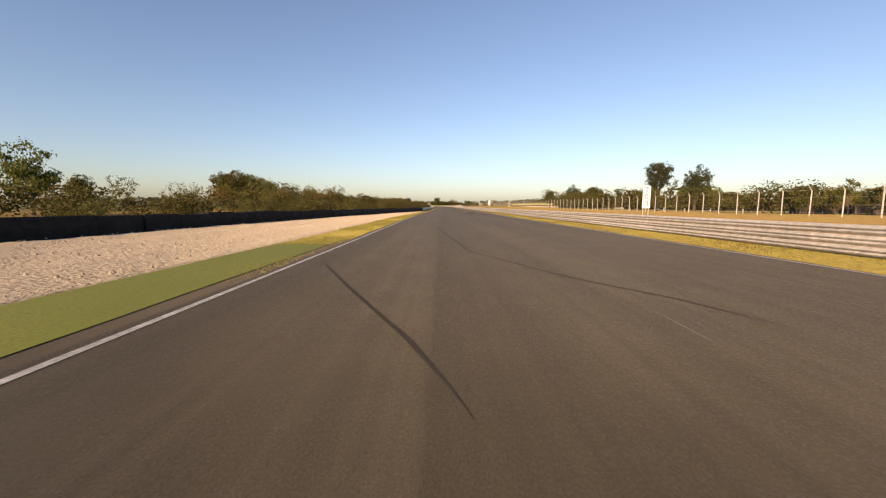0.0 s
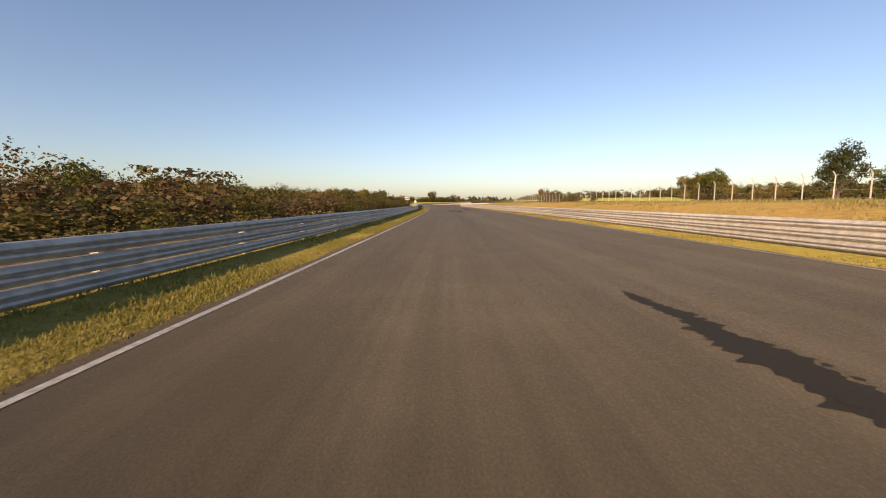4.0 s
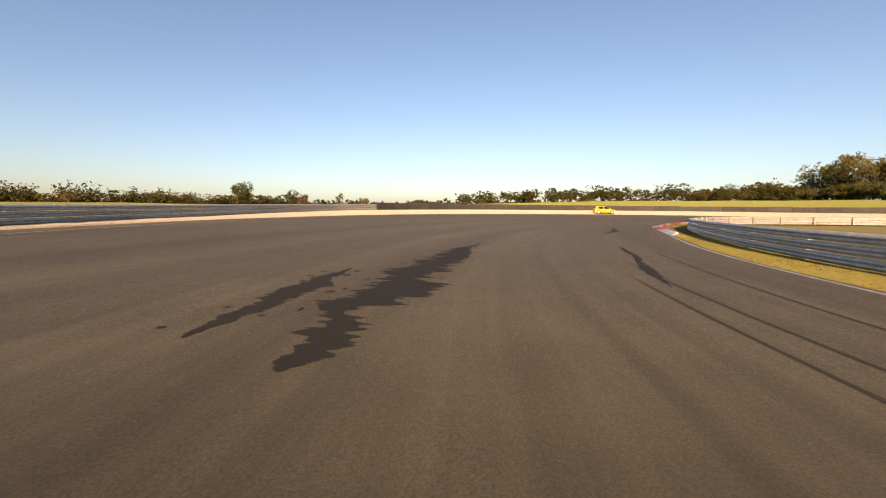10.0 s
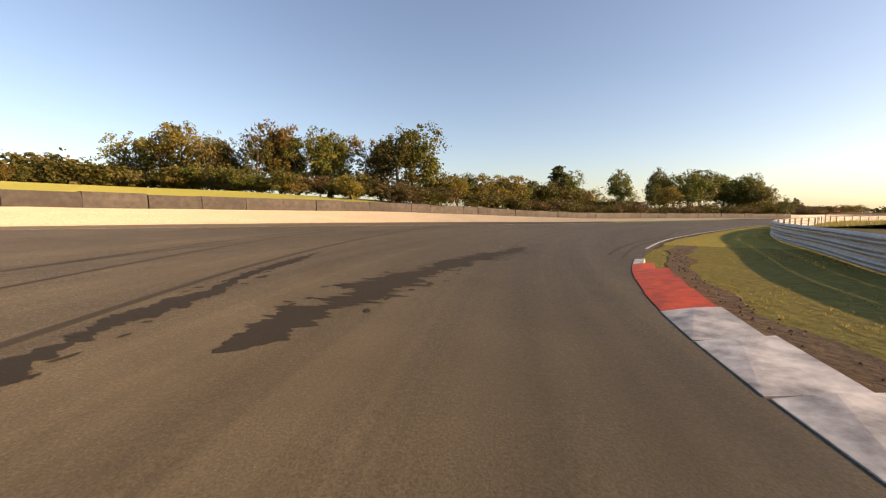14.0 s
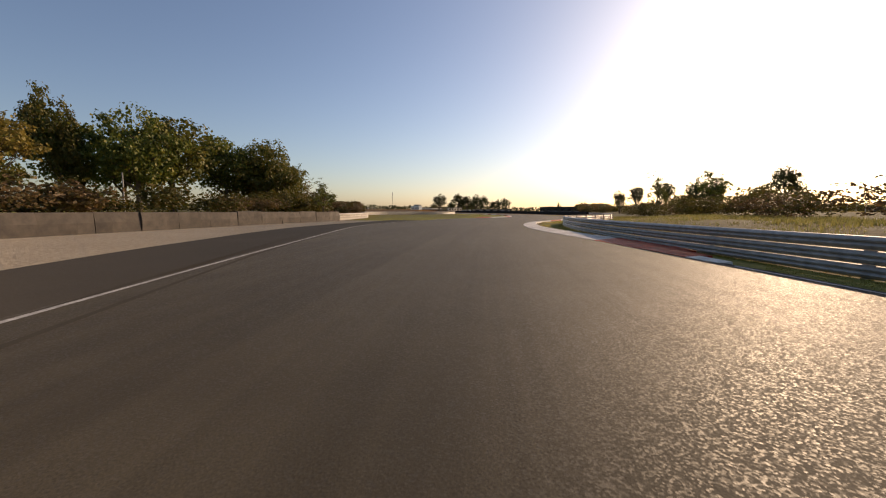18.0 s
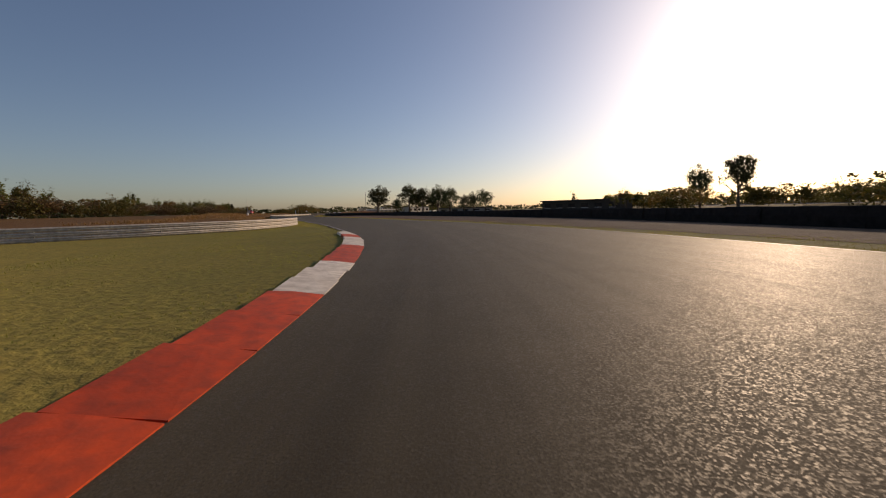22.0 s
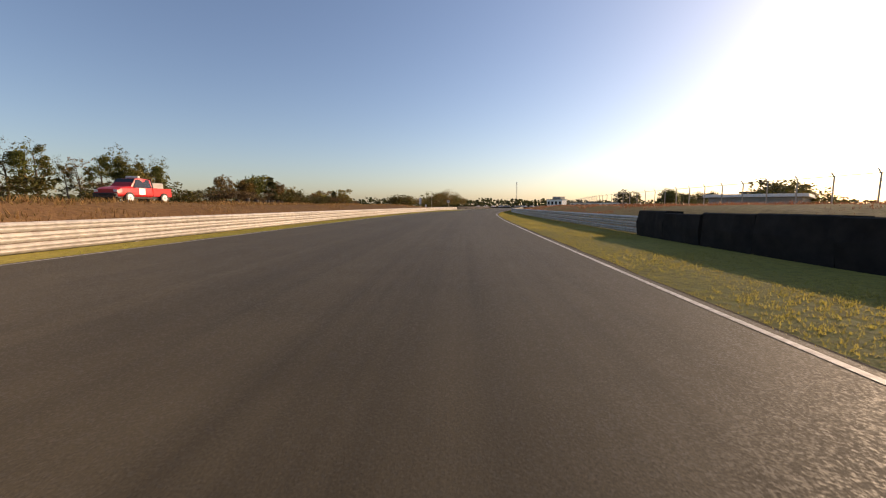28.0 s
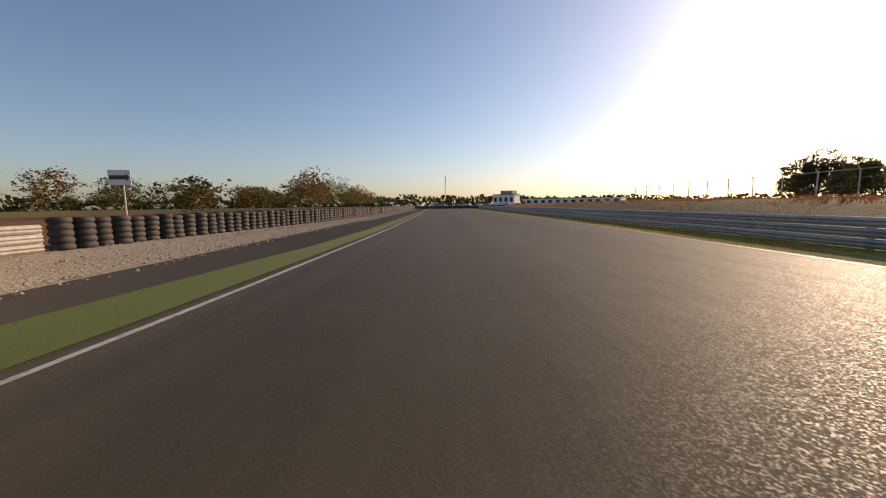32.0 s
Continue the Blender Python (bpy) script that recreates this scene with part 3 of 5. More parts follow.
def stones(name, n, s0, s1, fa, fb, r0, r1, material, label, seed, z=0.0):
    random.seed(seed)
    v, f = [], []
    for i in range(n):
        s = random.uniform(s0, s1)
        a, b = fa(s), fb(s)
        p = at(s, a + (b - a) * random.random(), z)
        r = random.uniform(r0, r1)
        j = len(v)
        q = random.uniform(0, 6)
        for k in range(4):
            v.append(p + Vector((math.cos(q + k * 1.6) * r * random.uniform(0.7, 1.2), math.sin(q + k * 1.6) * r * random.uniform(0.7, 1.2), -0.01)))
        v.append(p + Vector((0, 0, r * random.uniform(0.5, 0.9))))
        f += [(j + k, j + (k + 1) % 4, j + 4) for k in range(4)]
    return tagged(obj(name, v, f, material), label, "stones", kind="stuff")


stones("stones", 3500, -10, 80, LB, GL, 0.02, 0.06, M_GRAVEL, "loose pale stones on the gravel trap", 61, 0.03)
stones("stones", 3500, 845, 930, LB, const(-5.6), 0.02, 0.06, M_GRAVEL, "loose pale stones on the gravel trap", 62, 0.01)
stones("clods", 260, 404, 430, lambda s: GL(s) - 0.3, lambda s: GL(s) + 1.0, 0.01, 0.035, M_SOIL, "small clods of soil thrown onto the run-off", 63)
stones("clods", 700, 100, 262, lambda s: LW(s) - 0.5, lambda s: LW(s) - 0.15, 0.01, 0.035, M_SOIL, "crumbs of soil along the asphalt edge", 64)
stones("clods", 500, 352, 408, lambda s: RW(s) + 0.85, lambda s: RW(s) + 1.2, 0.008, 0.025, M_SOIL, "crumbs of soil behind the kerb", 65)
# painted green aprons
strip("apron_edge", -53, 14, lambda s: LW(s) - 0.5, lambda s: LW(s) - 0.1, -0.006, M_PAD, "bare asphalt strip beside the edge line", wob=0.04)
strip("apron_edge", 838, 960, lambda s: LW(s) - 0.32, lambda s: LW(s) - 0.1, -0.006, M_PAD, "bare asphalt strip beside the edge line", wob=0.04)
strip("green_apron", -53, 12, lambda s: GL(s) + 0.04, lambda s: LW(s) - 0.48, 0.004, M_GREEN, "apron strip painted bright green", wob=0.06)
strip("green_apron", 440, 478, lambda s: GL(s) + 0.3, lambda s: LW(s) - 0.4, 0.004, M_GREEN, "apron strip painted green", wob=0.06)
strip("green_apron", 840, 905, lambda s: float(np.interp(s, [840, 851, 863, 905], [-4.8, -4.6, -3.5, -2.6])), lambda s: LW(s) - 0.25, 0.004, M_GREEN2, "apron strip painted dark green", wob=0.05)


def patch(s0, s1, fa, fb, z, material, label, name="wet_patch", wob=0.35, step=0.12):
    """A stain with ragged edges, lying on the road."""
    n = int((s1 - s0) / step) + 1
    v, f = [], []
    for i in range(n):
        s = s0 + (s1 - s0) * i / (n - 1)
        a, b = fa(s), fb(s)
        e = min(1, (s - s0) / 1.2, (s1 - s) / 1.2)
        m, h = (a + b) / 2, (b - a) / 2 * max(e, 0.02)
        k1 = wob * (noise.noise(Vector((s * 1.3, 2, a))) + 0.7 * noise.noise(Vector((s * 5, 4, a))))
        k2 = wob * (noise.noise(Vector((s * 1.3, 7, b))) + 0.7 * noise.noise(Vector((s * 5, 8, b))))
        v += [at(s, m - h + k1 * h * 1.5, z), at(s, m + h + k2 * h * 1.5, z)]
    for i in range(n - 1):
        f.append((2 * i, 2 * i + 1, 2 * i + 3, 2 * i + 2))
    return tagged(obj(name, v, f, material), label, "stain", kind="structure")


def line(*q):
    xs, ys = q[0::2], q[1::2]
    return lambda s: float(np.interp(s, xs, ys))


def damp(s0, s1, fa, fb, seed, dense=4.0):
    """A damp area: one sheet of many ragged blotches, thicker in the middle."""
    random.seed(seed)
    v, f = [], []
    n = int((s1 - s0) / 0.035)
    for i in range(n + 1):
        s = s0 + (s1 - s0) * i / n
        a, b = fa(s), fb(s)
        e = min(1.0, (s - s0) / 1.6, (s1 - s) / 1.6) ** 0.6 if 0 < i < n else 0.01
        m, h = (a + b) / 2, (b - a) / 2 * e
        k = [0.30 * noise.noise(Vector((s * 0.9, seed + q, 1))) + 0.22 * noise.noise(Vector((s * 3.5, seed + q, 2))) + 0.20 * noise.noise(Vector((s * 9, seed + q, 3))) + 0.16 * noise.noise(Vector((s * 23, seed + q, 4))) for q in (0.2, 7.7)]
        mv = h * 0.5 * noise.noise(Vector((s * 0.7, seed, 9)))
        v += [at(s, m + mv - h * max(0.03, 0.66 + k[0] * 2.2), 0.003 + seed % 7 * 0.0002), at(s, m + mv + h * max(0.03, 0.66 + k[1] * 2.2), 0.003 + seed % 7 * 0.0002)]
    f = [(2 * i, 2 * i + 1, 2 * i + 3, 2 * i + 2) for i in range(n)]
    area = sum((fb(s0 + (s1 - s0) * i / 20) - fa(s0 + (s1 - s0) * i / 20)) for i in range(21)) / 21 * (s1 - s0)
    for q in range(int(area * dense) + 6):
        s = s0 + (s1 - s0) * (0.5 + 0.5 * random.uniform(-1, 1) * random.uniform(0.5, 1.0))
        a, b = fa(s), fb(s)
        o = a + (b - a) * (0.5 + 0.5 * random.choice((-1, 1)) * random.triangular(0.3, 1.5, 0.8))
        ls, lo = random.uniform(0.02, 0.09), random.uniform(0.02, 0.07)
        sk = random.uniform(-0.12, 0.12)
        base, n = len(v), 16
        ph = random.uniform(0, 9)
        for k in range(n):
            an = 2 * math.pi * k / n
            r = 1 + 0.55 * noise.noise(Vector((math.cos(an) * 1.6 + ph, math.sin(an) * 1.6, q * 0.37))) + random.uniform(-0.14, 0.14)
            x = math.cos(an) * ls * r
            v.append(at(s + x, o + math.sin(an) * lo * r + sk * x, 0.0045 + (q % 40) * 0.0001))
        f.append(tuple(range(base + n - 1, base - 1, -1)))
    return tagged(obj("wet_patch", v, f, M_WET), WET, "stain", kind="stuff")


WET = "dark damp patch with ragged edges on the asphalt"
damp(54, 64, line(54, 5.6, 64, 2.8), line(54, 7.2, 58, 6.2, 64, 4.0), 51)
damp(47.4, 48.8, const(0.2), const(0.95), 81)
damp(46, 49.5, line(46, -0.55, 49.5, -0.3), line(46, -0.25, 49.5, -0.05), 82)
damp(63, 73, const(4.2), const(5.6), 52)
damp(90, 98, line(90, 2.4, 98, 2.7), line(90, 2.9, 98, 3.5), 53)
damp(100.5, 109.5, line(100.5, 0.6, 104, 0.2, 109.5, -0.1), line(100.5, 1.6, 104, 1.7, 109.5, 0.5), 54)
damp(100.3, 104.6, line(100.3, 1.8, 104.6, 2.0), line(100.3, 2.9, 104.6, 2.9), 87)
damp(105.5, 107, const(1.7), const(2.5), 88)
damp(311.5, 315, const(-6.4), const(-5.4), 89)
damp(316.5, 320.5, const(-11.6), const(-10.8), 90)
damp(119, 129, line(116, 3.3, 129, 2.9), line(116, 3.8, 122, 4.2, 129, 4.1), 55)
damp(138, 156, line(138, 3.2, 156, 2.0), line(138, 3.5, 156, 2.6), 56)
damp(203, 219, line(203, 1.7, 212, 1.6, 219, 0.9), line(203, 2.7, 212, 3.0, 219, 1.9), 57)
damp(205, 212, line(205, 0.8, 212, 0.7), line(205, 1.2, 212, 1.4), 58)
damp(214, 228, line(214, 4.0, 228, 4.4), line(214, 4.5, 228, 5.2), 59)
damp(229, 241, line(229, 4.5, 241, 5.0), line(229, 5.0, 241, 6.4), 60)
damp(329, 343, line(329, -2.15, 335, -1.85, 338, -1.5, 343, -0.75), line(329, -0.95, 333, -0.9, 335.5, -0.55, 338, -0.95, 343, -0.5), 61)
damp(329.5, 333.5, const(-2.95), const(-2.4), 62)
damp(333, 341, line(333, 2.7, 338, 3.4, 341, 3.5), line(333, 2.95, 338, 3.65, 341, 3.7), 84)
damp(350, 358, line(350, 3.0, 353, 3.3, 358, 2.85), line(350, 3.45, 353, 3.85, 358, 3.05), 83)
damp(385, 394, line(385, -3.3, 388, -3.2, 394, -3.2), line(385, -1.15, 387.5, -1.35, 391, -2.2, 394, -2.7), 86)
damp(393, 402, line(393, -3.3, 402, -5.3), line(393, -2.8, 402, -4.9), 68)
damp(396, 407, line(396, -3.1, 400, -2.5, 407, -0.6), line(396, -1.9, 400, -1.3, 407, 0.2), 65)
damp(387.6, 390.4, line(387.6, -0.5, 390.4, -0.2), line(387.6, 0.2, 390.4, 0.3), 67, 14.0)
damp(402.8, 404.6, const(-0.3), const(0.75), 69, 14.0)
damp(311.5, 318, line(311.5, -5.9, 318, -8.0), line(311.5, -5.4, 318, -7.5), 66)


def skid(w, *q):
    """A dark rubber trace through stations and offsets."""
    xs, ys = [a for a, b in q], [b for a, b in q]
    f = table(lambda s: float(np.interp(s, xs, ys)), xs[0], xs[-1], 0.25)
    patch(xs[0], xs[-1], lambda s: f(s) - w, lambda s: f(s) + w, 0.0025 + 0.0001 * (int(xs[0] * 7) % 9), M_RUBBER, "faint dark tyre rubber streak on the asphalt", "rubber_streak", 0.12, 0.2)


skid(0.03, (2.0, 0.2), (2.5, 0.04), (3.4, -0.31), (5.5, -1.31), (8.4, -2.6))
skid(0.03, (3.7, 3.46), (4.9, 3.04), (6.5, 2.09), (10.2, 0.74), (24, -0.4))
skid(0.03, (310, 1.73), (310.6, 1.87), (315, 2.15), (323, 2.83), (336, 3.0))
skid(0.028, (312, 3.45), (315.2, 3.17), (320.5, 3.51), (340, 4.4))
skid(0.03, (300, 4.3), (308, 2.9), (318, 2.2), (334, 2.5))
skid(0.06, (383, -2.97), (387, -3.67), (396, -6.2), (413, -11.0))
skid(0.06, (386, -4.7), (388, -4.94), (389.6, -6.01), (391.8, -6.61), (396.6, -7.65), (410, -10.5))
skid(0.07, (387.2, -4.3), (388, -3.5), (389, -3.1), (393.5, -3.61), (399.1, -4.94), (403.4, -5.76), (416, -8.0))
skid(0.04, (372, -4.5), (410, -9.5))
skid(0.04, (366, -8.5), (412, -14))
skid(0.05, (403, 1.7), (404.3, 1.87), (407.8, 2.56), (416, 4.6), (430, 5.4))
skid(0.04, (403.5, 2.1), (408, 3.0), (417, 5.2))
skid(0.04, (420, 4.6), (452, 6.0))
skid(0.05, (466, -1.6), (473, -2.6), (486, -6.2), (497, -8.6))
skid(0.05, (470, -2.3), (482, -5.8), (495, -9.3))
skid(0.07, (655, -0.35), (656.2, -0.49), (657.7, -0.93), (660.5, -1.88), (663, -2.7), (667, -3.2))
skid(0.05, (719.3, -2.5), (719.6, -3.28), (720, -3.96))
for a, b, o0, o1 in ((3.2, 4.4, 2.38, 2.41), (3.5, 4.2, 2.57, 2.63), (5.2, 5.8, 4.89, 4.81), (258, 261, 1.0, 1.0), (286, 288, -1.2, -1.2), (344, 347, -0.5, -0.4), (405.4, 406, -1.2, -0.6), (471.9, 473, 2.79, 2.57), (472.7, 473.4, 3.78, 3.63), (478.2, 479.5, 3.89, 3.36)):
    patch(a, b, line(a, o0, b, o1), line(a, o0 + 0.025, b, o1 + 0.025), 0.004, M_SCRATCH, "pale scratch scraped into the asphalt", "scratch", 0.2)
strip("paint_block", 206, 209.5, lambda s: LW(s) - 0.3, lambda s: LW(s) - 0.07, 0.006, M_WORN, "patch of worn white paint beside the edge line", 0.5, wob=0.05)
tagged(obj("painted_mark", [at(259.4, 6.4, 0.006), at(259.4, 8.1, 0.006), at(260.4, 8.3, 0.006), at(260.4, 6.5, 0.006)], [(0, 1, 2, 3)], M_YELLOW), "yellow bar painted across the track edge", "paint", kind="structure")

# ---------------------------------------------------------------- barriers


def thing(name, place, label, category, group=""):
    ob = new(name)
    ob.location = place
    return tagged(ob, label, category, group)


def part(name, verts, faces, material, parent, label="", smooth_faces=False):
    ob = obj(name, [Vector(v) - parent.location for v in verts], faces, material, parent, smooth_faces)
    return tagged(ob, label)


W_BEAM = [(0.0, 0.0), (0.03, 0.012), (0.075, 0.05), (0.095, 0.08), (0.075, 0.11), (0.03, 0.125), (0.03, 0.135), (0.075, 0.15), (0.095, 0.18), (0.075, 0.21), (0.03, 0.248), (0.0, 0.26)]


def armco(s0, s1, fo, side, label, rails=3, sec=8.0):
    """A steel crash barrier; side +1 stands to the right of the course and faces left."""
    t = thing("crash_barrier", at(s0, fo(s0)), label, "barrier")
    n = max(1, round((s1 - s0) / sec))
    for r in range(rails):
        zb = -0.015 + r * 0.262
        for i in range(n):
            a, b = s0 + (s1 - s0) * i / n, s0 + (s1 - s0) * (i + 1) / n
            k = 4
            v, f = [], []
            jit = random.uniform(-0.004, 0.004)
            for j in range(k + 1):
                s = a + (b - a) * j / k
                for d, z in W_BEAM:
                    v.append(at(s, fo(s) - side * (d + jit), zb + z * 0.96))
            m = len(W_BEAM)
            for j in range(k):
                for c in range(m - 1):
                    f.append((j * m + c, j * m + c + 1, (j + 1) * m + c + 1, (j + 1) * m + c))
            part("rail", v, f, M_STEEL, t, smooth_faces=False)
    pn = max(2, int((s1 - s0) / 4) + 1)
    for i in range(pn):
        s = s0 + (s1 - s0) * i / (pn - 1)
        o = fo(s) + side * 0.075
        v = [at(s + ds, o + do, z) for z in (-0.1, rails * 0.255 - 0.03) for ds, do in ((-0.06, -0.06), (0.06, -0.06), (0.06, 0.06), (-0.06, 0.06))]
        part("post", v, [(0, 1, 5, 4), (1, 2, 6, 5), (2, 3, 7, 6), (3, 0, 4, 7), (4, 5, 6, 7)], M_STEEL, t)
    return t


armco(88, 305, LB, -1, "grey galvanised three-rail crash barrier along the track")
t = thing("barrier_top_rail", at(252, LB(252)), "extra galvanised top rail raising the crash barrier", "barrier")
for i in range(7):
    a, b, v, f = 252 + i * 7.55, 252 + (i + 1) * 7.55, [], []
    for j in range(5):
        s = a + (b - a) * j / 4
        for d, z in W_BEAM:
            v.append(at(s, LB(s) + d + 0.012, -0.015 + 0.262 * (2 + min(1.0, (s - 252) / 6)) + z * 0.96))
    m = len(W_BEAM)
    part("rail", v, [(j * m + c, j * m + c + 1, (j + 1) * m + c + 1, (j + 1) * m + c) for j in range(4) for c in range(m - 1)], M_STEEL, t)
for i in range(12):
    s = 258 + i * 4.1
    v = [at(s + ds, LB(s) - 0.075 + do, z) for z in (-0.1, 1.0) for ds, do in ((-0.06, -0.06), (0.06, -0.06), (0.06, 0.06), (-0.06, 0.06))]
    part("post", v, [(0, 1, 5, 4), (1, 2, 6, 5), (2, 3, 7, 6), (3, 0, 4, 7), (4, 5, 6, 7)], M_STEEL, t)
armco(308, 366, LB, -1, "grey galvanised three-rail crash barrier beside the run-off")
armco(515, 563, LB, -1, "pale sunlit three-rail crash barrier beside mown grass")
armco(564, 600, LB, -1, "three-rail crash barrier curving behind mown grass")
armco(600, 859, LB, -1, "white-looking sunlit three-rail crash barrier along the track")
armco(-53, 250, RB, 1, "sunlit galvanised three-rail crash barrier along the straight")
armco(250, 452, RB, 1, "galvanised three-rail crash barrier round the inside of the hairpin")
armco(452, 573, RB, 1, "shaded galvanised three-rail crash barrier along the track")
armco(745, 978, RB, 1, "shaded galvanised three-rail crash barrier along the track")


def belts(s0, s1, fo, side, h, label, panel=2.2, material=None):
    """A tyre wall behind rubber belting, panel by panel."""
    t = thing("tyre_wall", at(s0, fo(s0)), label, "tyre wall")
    n = int((s1 - s0) / panel)
    for i in range(n):
        a = s0 + (s1 - s0) * i / n
        b = s0 + (s1 - s0) * (i + 1) / n - 0.03
        out = random.uniform(0, 0.07)
        hh = h + random.uniform(-0.05, 0.04)
        lean = random.uniform(-0.03, 0.06)
        v, f = [], []
        for j in range(4):
            s = a + (b - a) * j / 3
            wv = 0.05 * math.sin(j * 2.1 + i * 1.7)
            for d, z in ((-0.35 + out, -0.06), (-0.37 + out + wv, hh * 0.5), (-0.33 + out + lean, hh - 0.03), (-0.28 + out + lean, hh), (0.35, hh - 0.02), (0.36, -0.06)):
                v.append(at(s, fo(s) + side * d, z))
        for j in range(3):
            for c in range(5):
                f.append((j * 6 + c, j * 6 + c + 1, (j + 1) * 6 + c + 1, (j + 1) * 6 + c))
        f += [(0, 1, 2, 3, 4, 5), (23, 22, 21, 20, 19, 18)]
        part("belt_panel", v, f, material or M_BELT, t, smooth_faces=False)
    return t


belts(-53, 88, LB, -1, 0.74, "black rubber-belted tyre wall behind the gravel trap")
belts(366, 515, LB, -1, 1.0, "weathered grey-brown belted tyre wall behind pale gravel", material=M_BELT2)
belts(574, 746, RB, 1, 0.98, "dark shaded tyre wall behind brown gravel")

# stacks of tyres
PROF = []
for q in range(5):
    for d, z in ((0.24, 0.0), (0.29, 0.03), (0.305, 0.085), (0.29, 0.14), (0.24, 0.17)):
        PROF.append((d, q * 0.172 + z))
SEG = 12
sv = [Vector((d * math.cos(2 * math.pi * i / SEG), d * math.sin(2 * math.pi * i / SEG), z)) for d, z in PROF for i in range(SEG)]
sf = [(r * SEG + i, r * SEG + (i + 1) % SEG, (r + 1) * SEG + (i + 1) % SEG, (r + 1) * SEG + i) for r in range(len(PROF) - 1) for i in range(SEG)]
sf.append(tuple((len(PROF) - 1) * SEG + i for i in range(SEG)))
STACK = bpy.data.meshes.new("tyre_stack")
STACK.from_pydata([tuple(p) for p in sv], [], sf)
STACK.materials.append(M_TYRE)
for p in STACK.polygons:
    p.use_smooth = True


def stacks(s0, s1, fo, label, gap=0.63):
    t = thing("tyre_wall", at(s0, fo(s0)), label, "tyre wall")
    n = int((s1 - s0) / gap)
    for i in range(n):
        s = s0 + gap * i
        ob = new("tyre_stack", STACK)
        ob.parent = t
        ob.location = at(s, fo(s) + random.uniform(-0.05, 0.05), -0.03) - t.location
        ob.rotation_euler = (random.uniform(-0.04, 0.04), random.uniform(-0.04, 0.04), random.uniform(0, 6))
        ob.scale = (1, 1, random.uniform(1.05, 1.16))


stacks(859.6, 975, LB, "row of upright stacks of worn black tyres")
t = thing("tyre_wall", at(958, 0), "far row of dark tyre stacks with red blocks", "tyre wall")
for i in range(70):
    ob = new("tyre_stack", STACK)
    ob.parent = t
    ob.location = at(958 + 0.02 * abs(i - 20), -9 + i * 0.62, -0.03) - t.location
    ob.rotation_euler = (0, 0, i)

# ---------------------------------------------------------------- kerbs


def kerb(s0, s1, fo, side, reds, label, wide=0.8, white=None, block=1.15):
    """Sloping precast blocks, each a little proud of the next; reds: the stretches painted red."""
    t = thing("kerb", at(s0, fo(s0)), label, "kerb")
    n = int((s1 - s0) / block)
    for i in range(n):
        a, b = s0 + block * i, s0 + block * (i + 1) - 0.03
        c = any(q <= (a + b) / 2 < r for q, r in reds)
        e = min(1.0, (i + 1) / 3, (n - i) / 3)
        tilt, slip, turn = random.uniform(-0.014, 0.014), random.uniform(-0.02, 0.02), random.uniform(-0.03, 0.03)
        v = []
        for s, up, q in ((a, 0.0, 0.0), (b, 0.028 * e, 0.05)):
            for d, z in ((0, -0.05), (0, 0.012), (wide * 0.55 * e, 0.045 * e + up), (wide * e, 0.075 * e + up + tilt), (wide * e + 0.03, -0.05)):
                v.append(at(s + turn * d, fo(s) + side * (d * (1 + q) + slip), z))
        f = [(k, k + 1, k + 6, k + 5) for k in range(4)] + [(0, 1, 2, 3, 4), (9, 8, 7, 6, 5)]
        part("kerb_block", v, f, M_RED if c else white or M_KERB, t)


kerb(310, 331, RW, 1, ((314.6, 318.3), (322.5, 327.5)), "white and faded red sloping kerb blocks", 0.72)
kerb(350, 405, RW, 1, ((356.4, 361), (365, 369.3), (373, 378.5), (383, 386), (390.3, 394.6), (398.4, 402.7)), "red and scuffed white sloping kerb blocks round the hairpin", 0.62)
kerb(486, 532, RW, 1, ((487.5, 492.6), (523, 527.5)), "pale sunlit kerb blocks with faded red stretches", 1.0, M_KERB2)
kerb(537, 594, LW, -1, ((537, 542), (548.9, 552.9), (556.5, 559.2), (562.5, 566), (568.4, 573.4), (576.7, 581.8), (586, 588.5)), "red and white sloping kerb blocks beside mown grass", 0.75, M_KERB2)
# ---------------------------------------------------------------- trees


def tube(bv, bf, pts, radii, seg=6):
    base = len(bv)
    for i, p in enumerate(pts):
        d = (pts[min(i + 1, len(pts) - 1)] - pts[max(i - 1, 0)]).normalized()
        a = d.orthogonal().normalized()
        b = d.cross(a)
        for k in range(seg):
            q = 2 * math.pi * k / seg
            bv.append(p + (a * math.cos(q) + b * math.sin(q)) * radii[i])
    for i in range(len(pts) - 1):
        for k in range(seg):
            bf.append((base + i * seg + k, base + i * seg + (k + 1) % seg, base + (i + 1) * seg + (k + 1) % seg, base + (i + 1) * seg + k))


def rnd(a, b):
    return random.uniform(a, b)


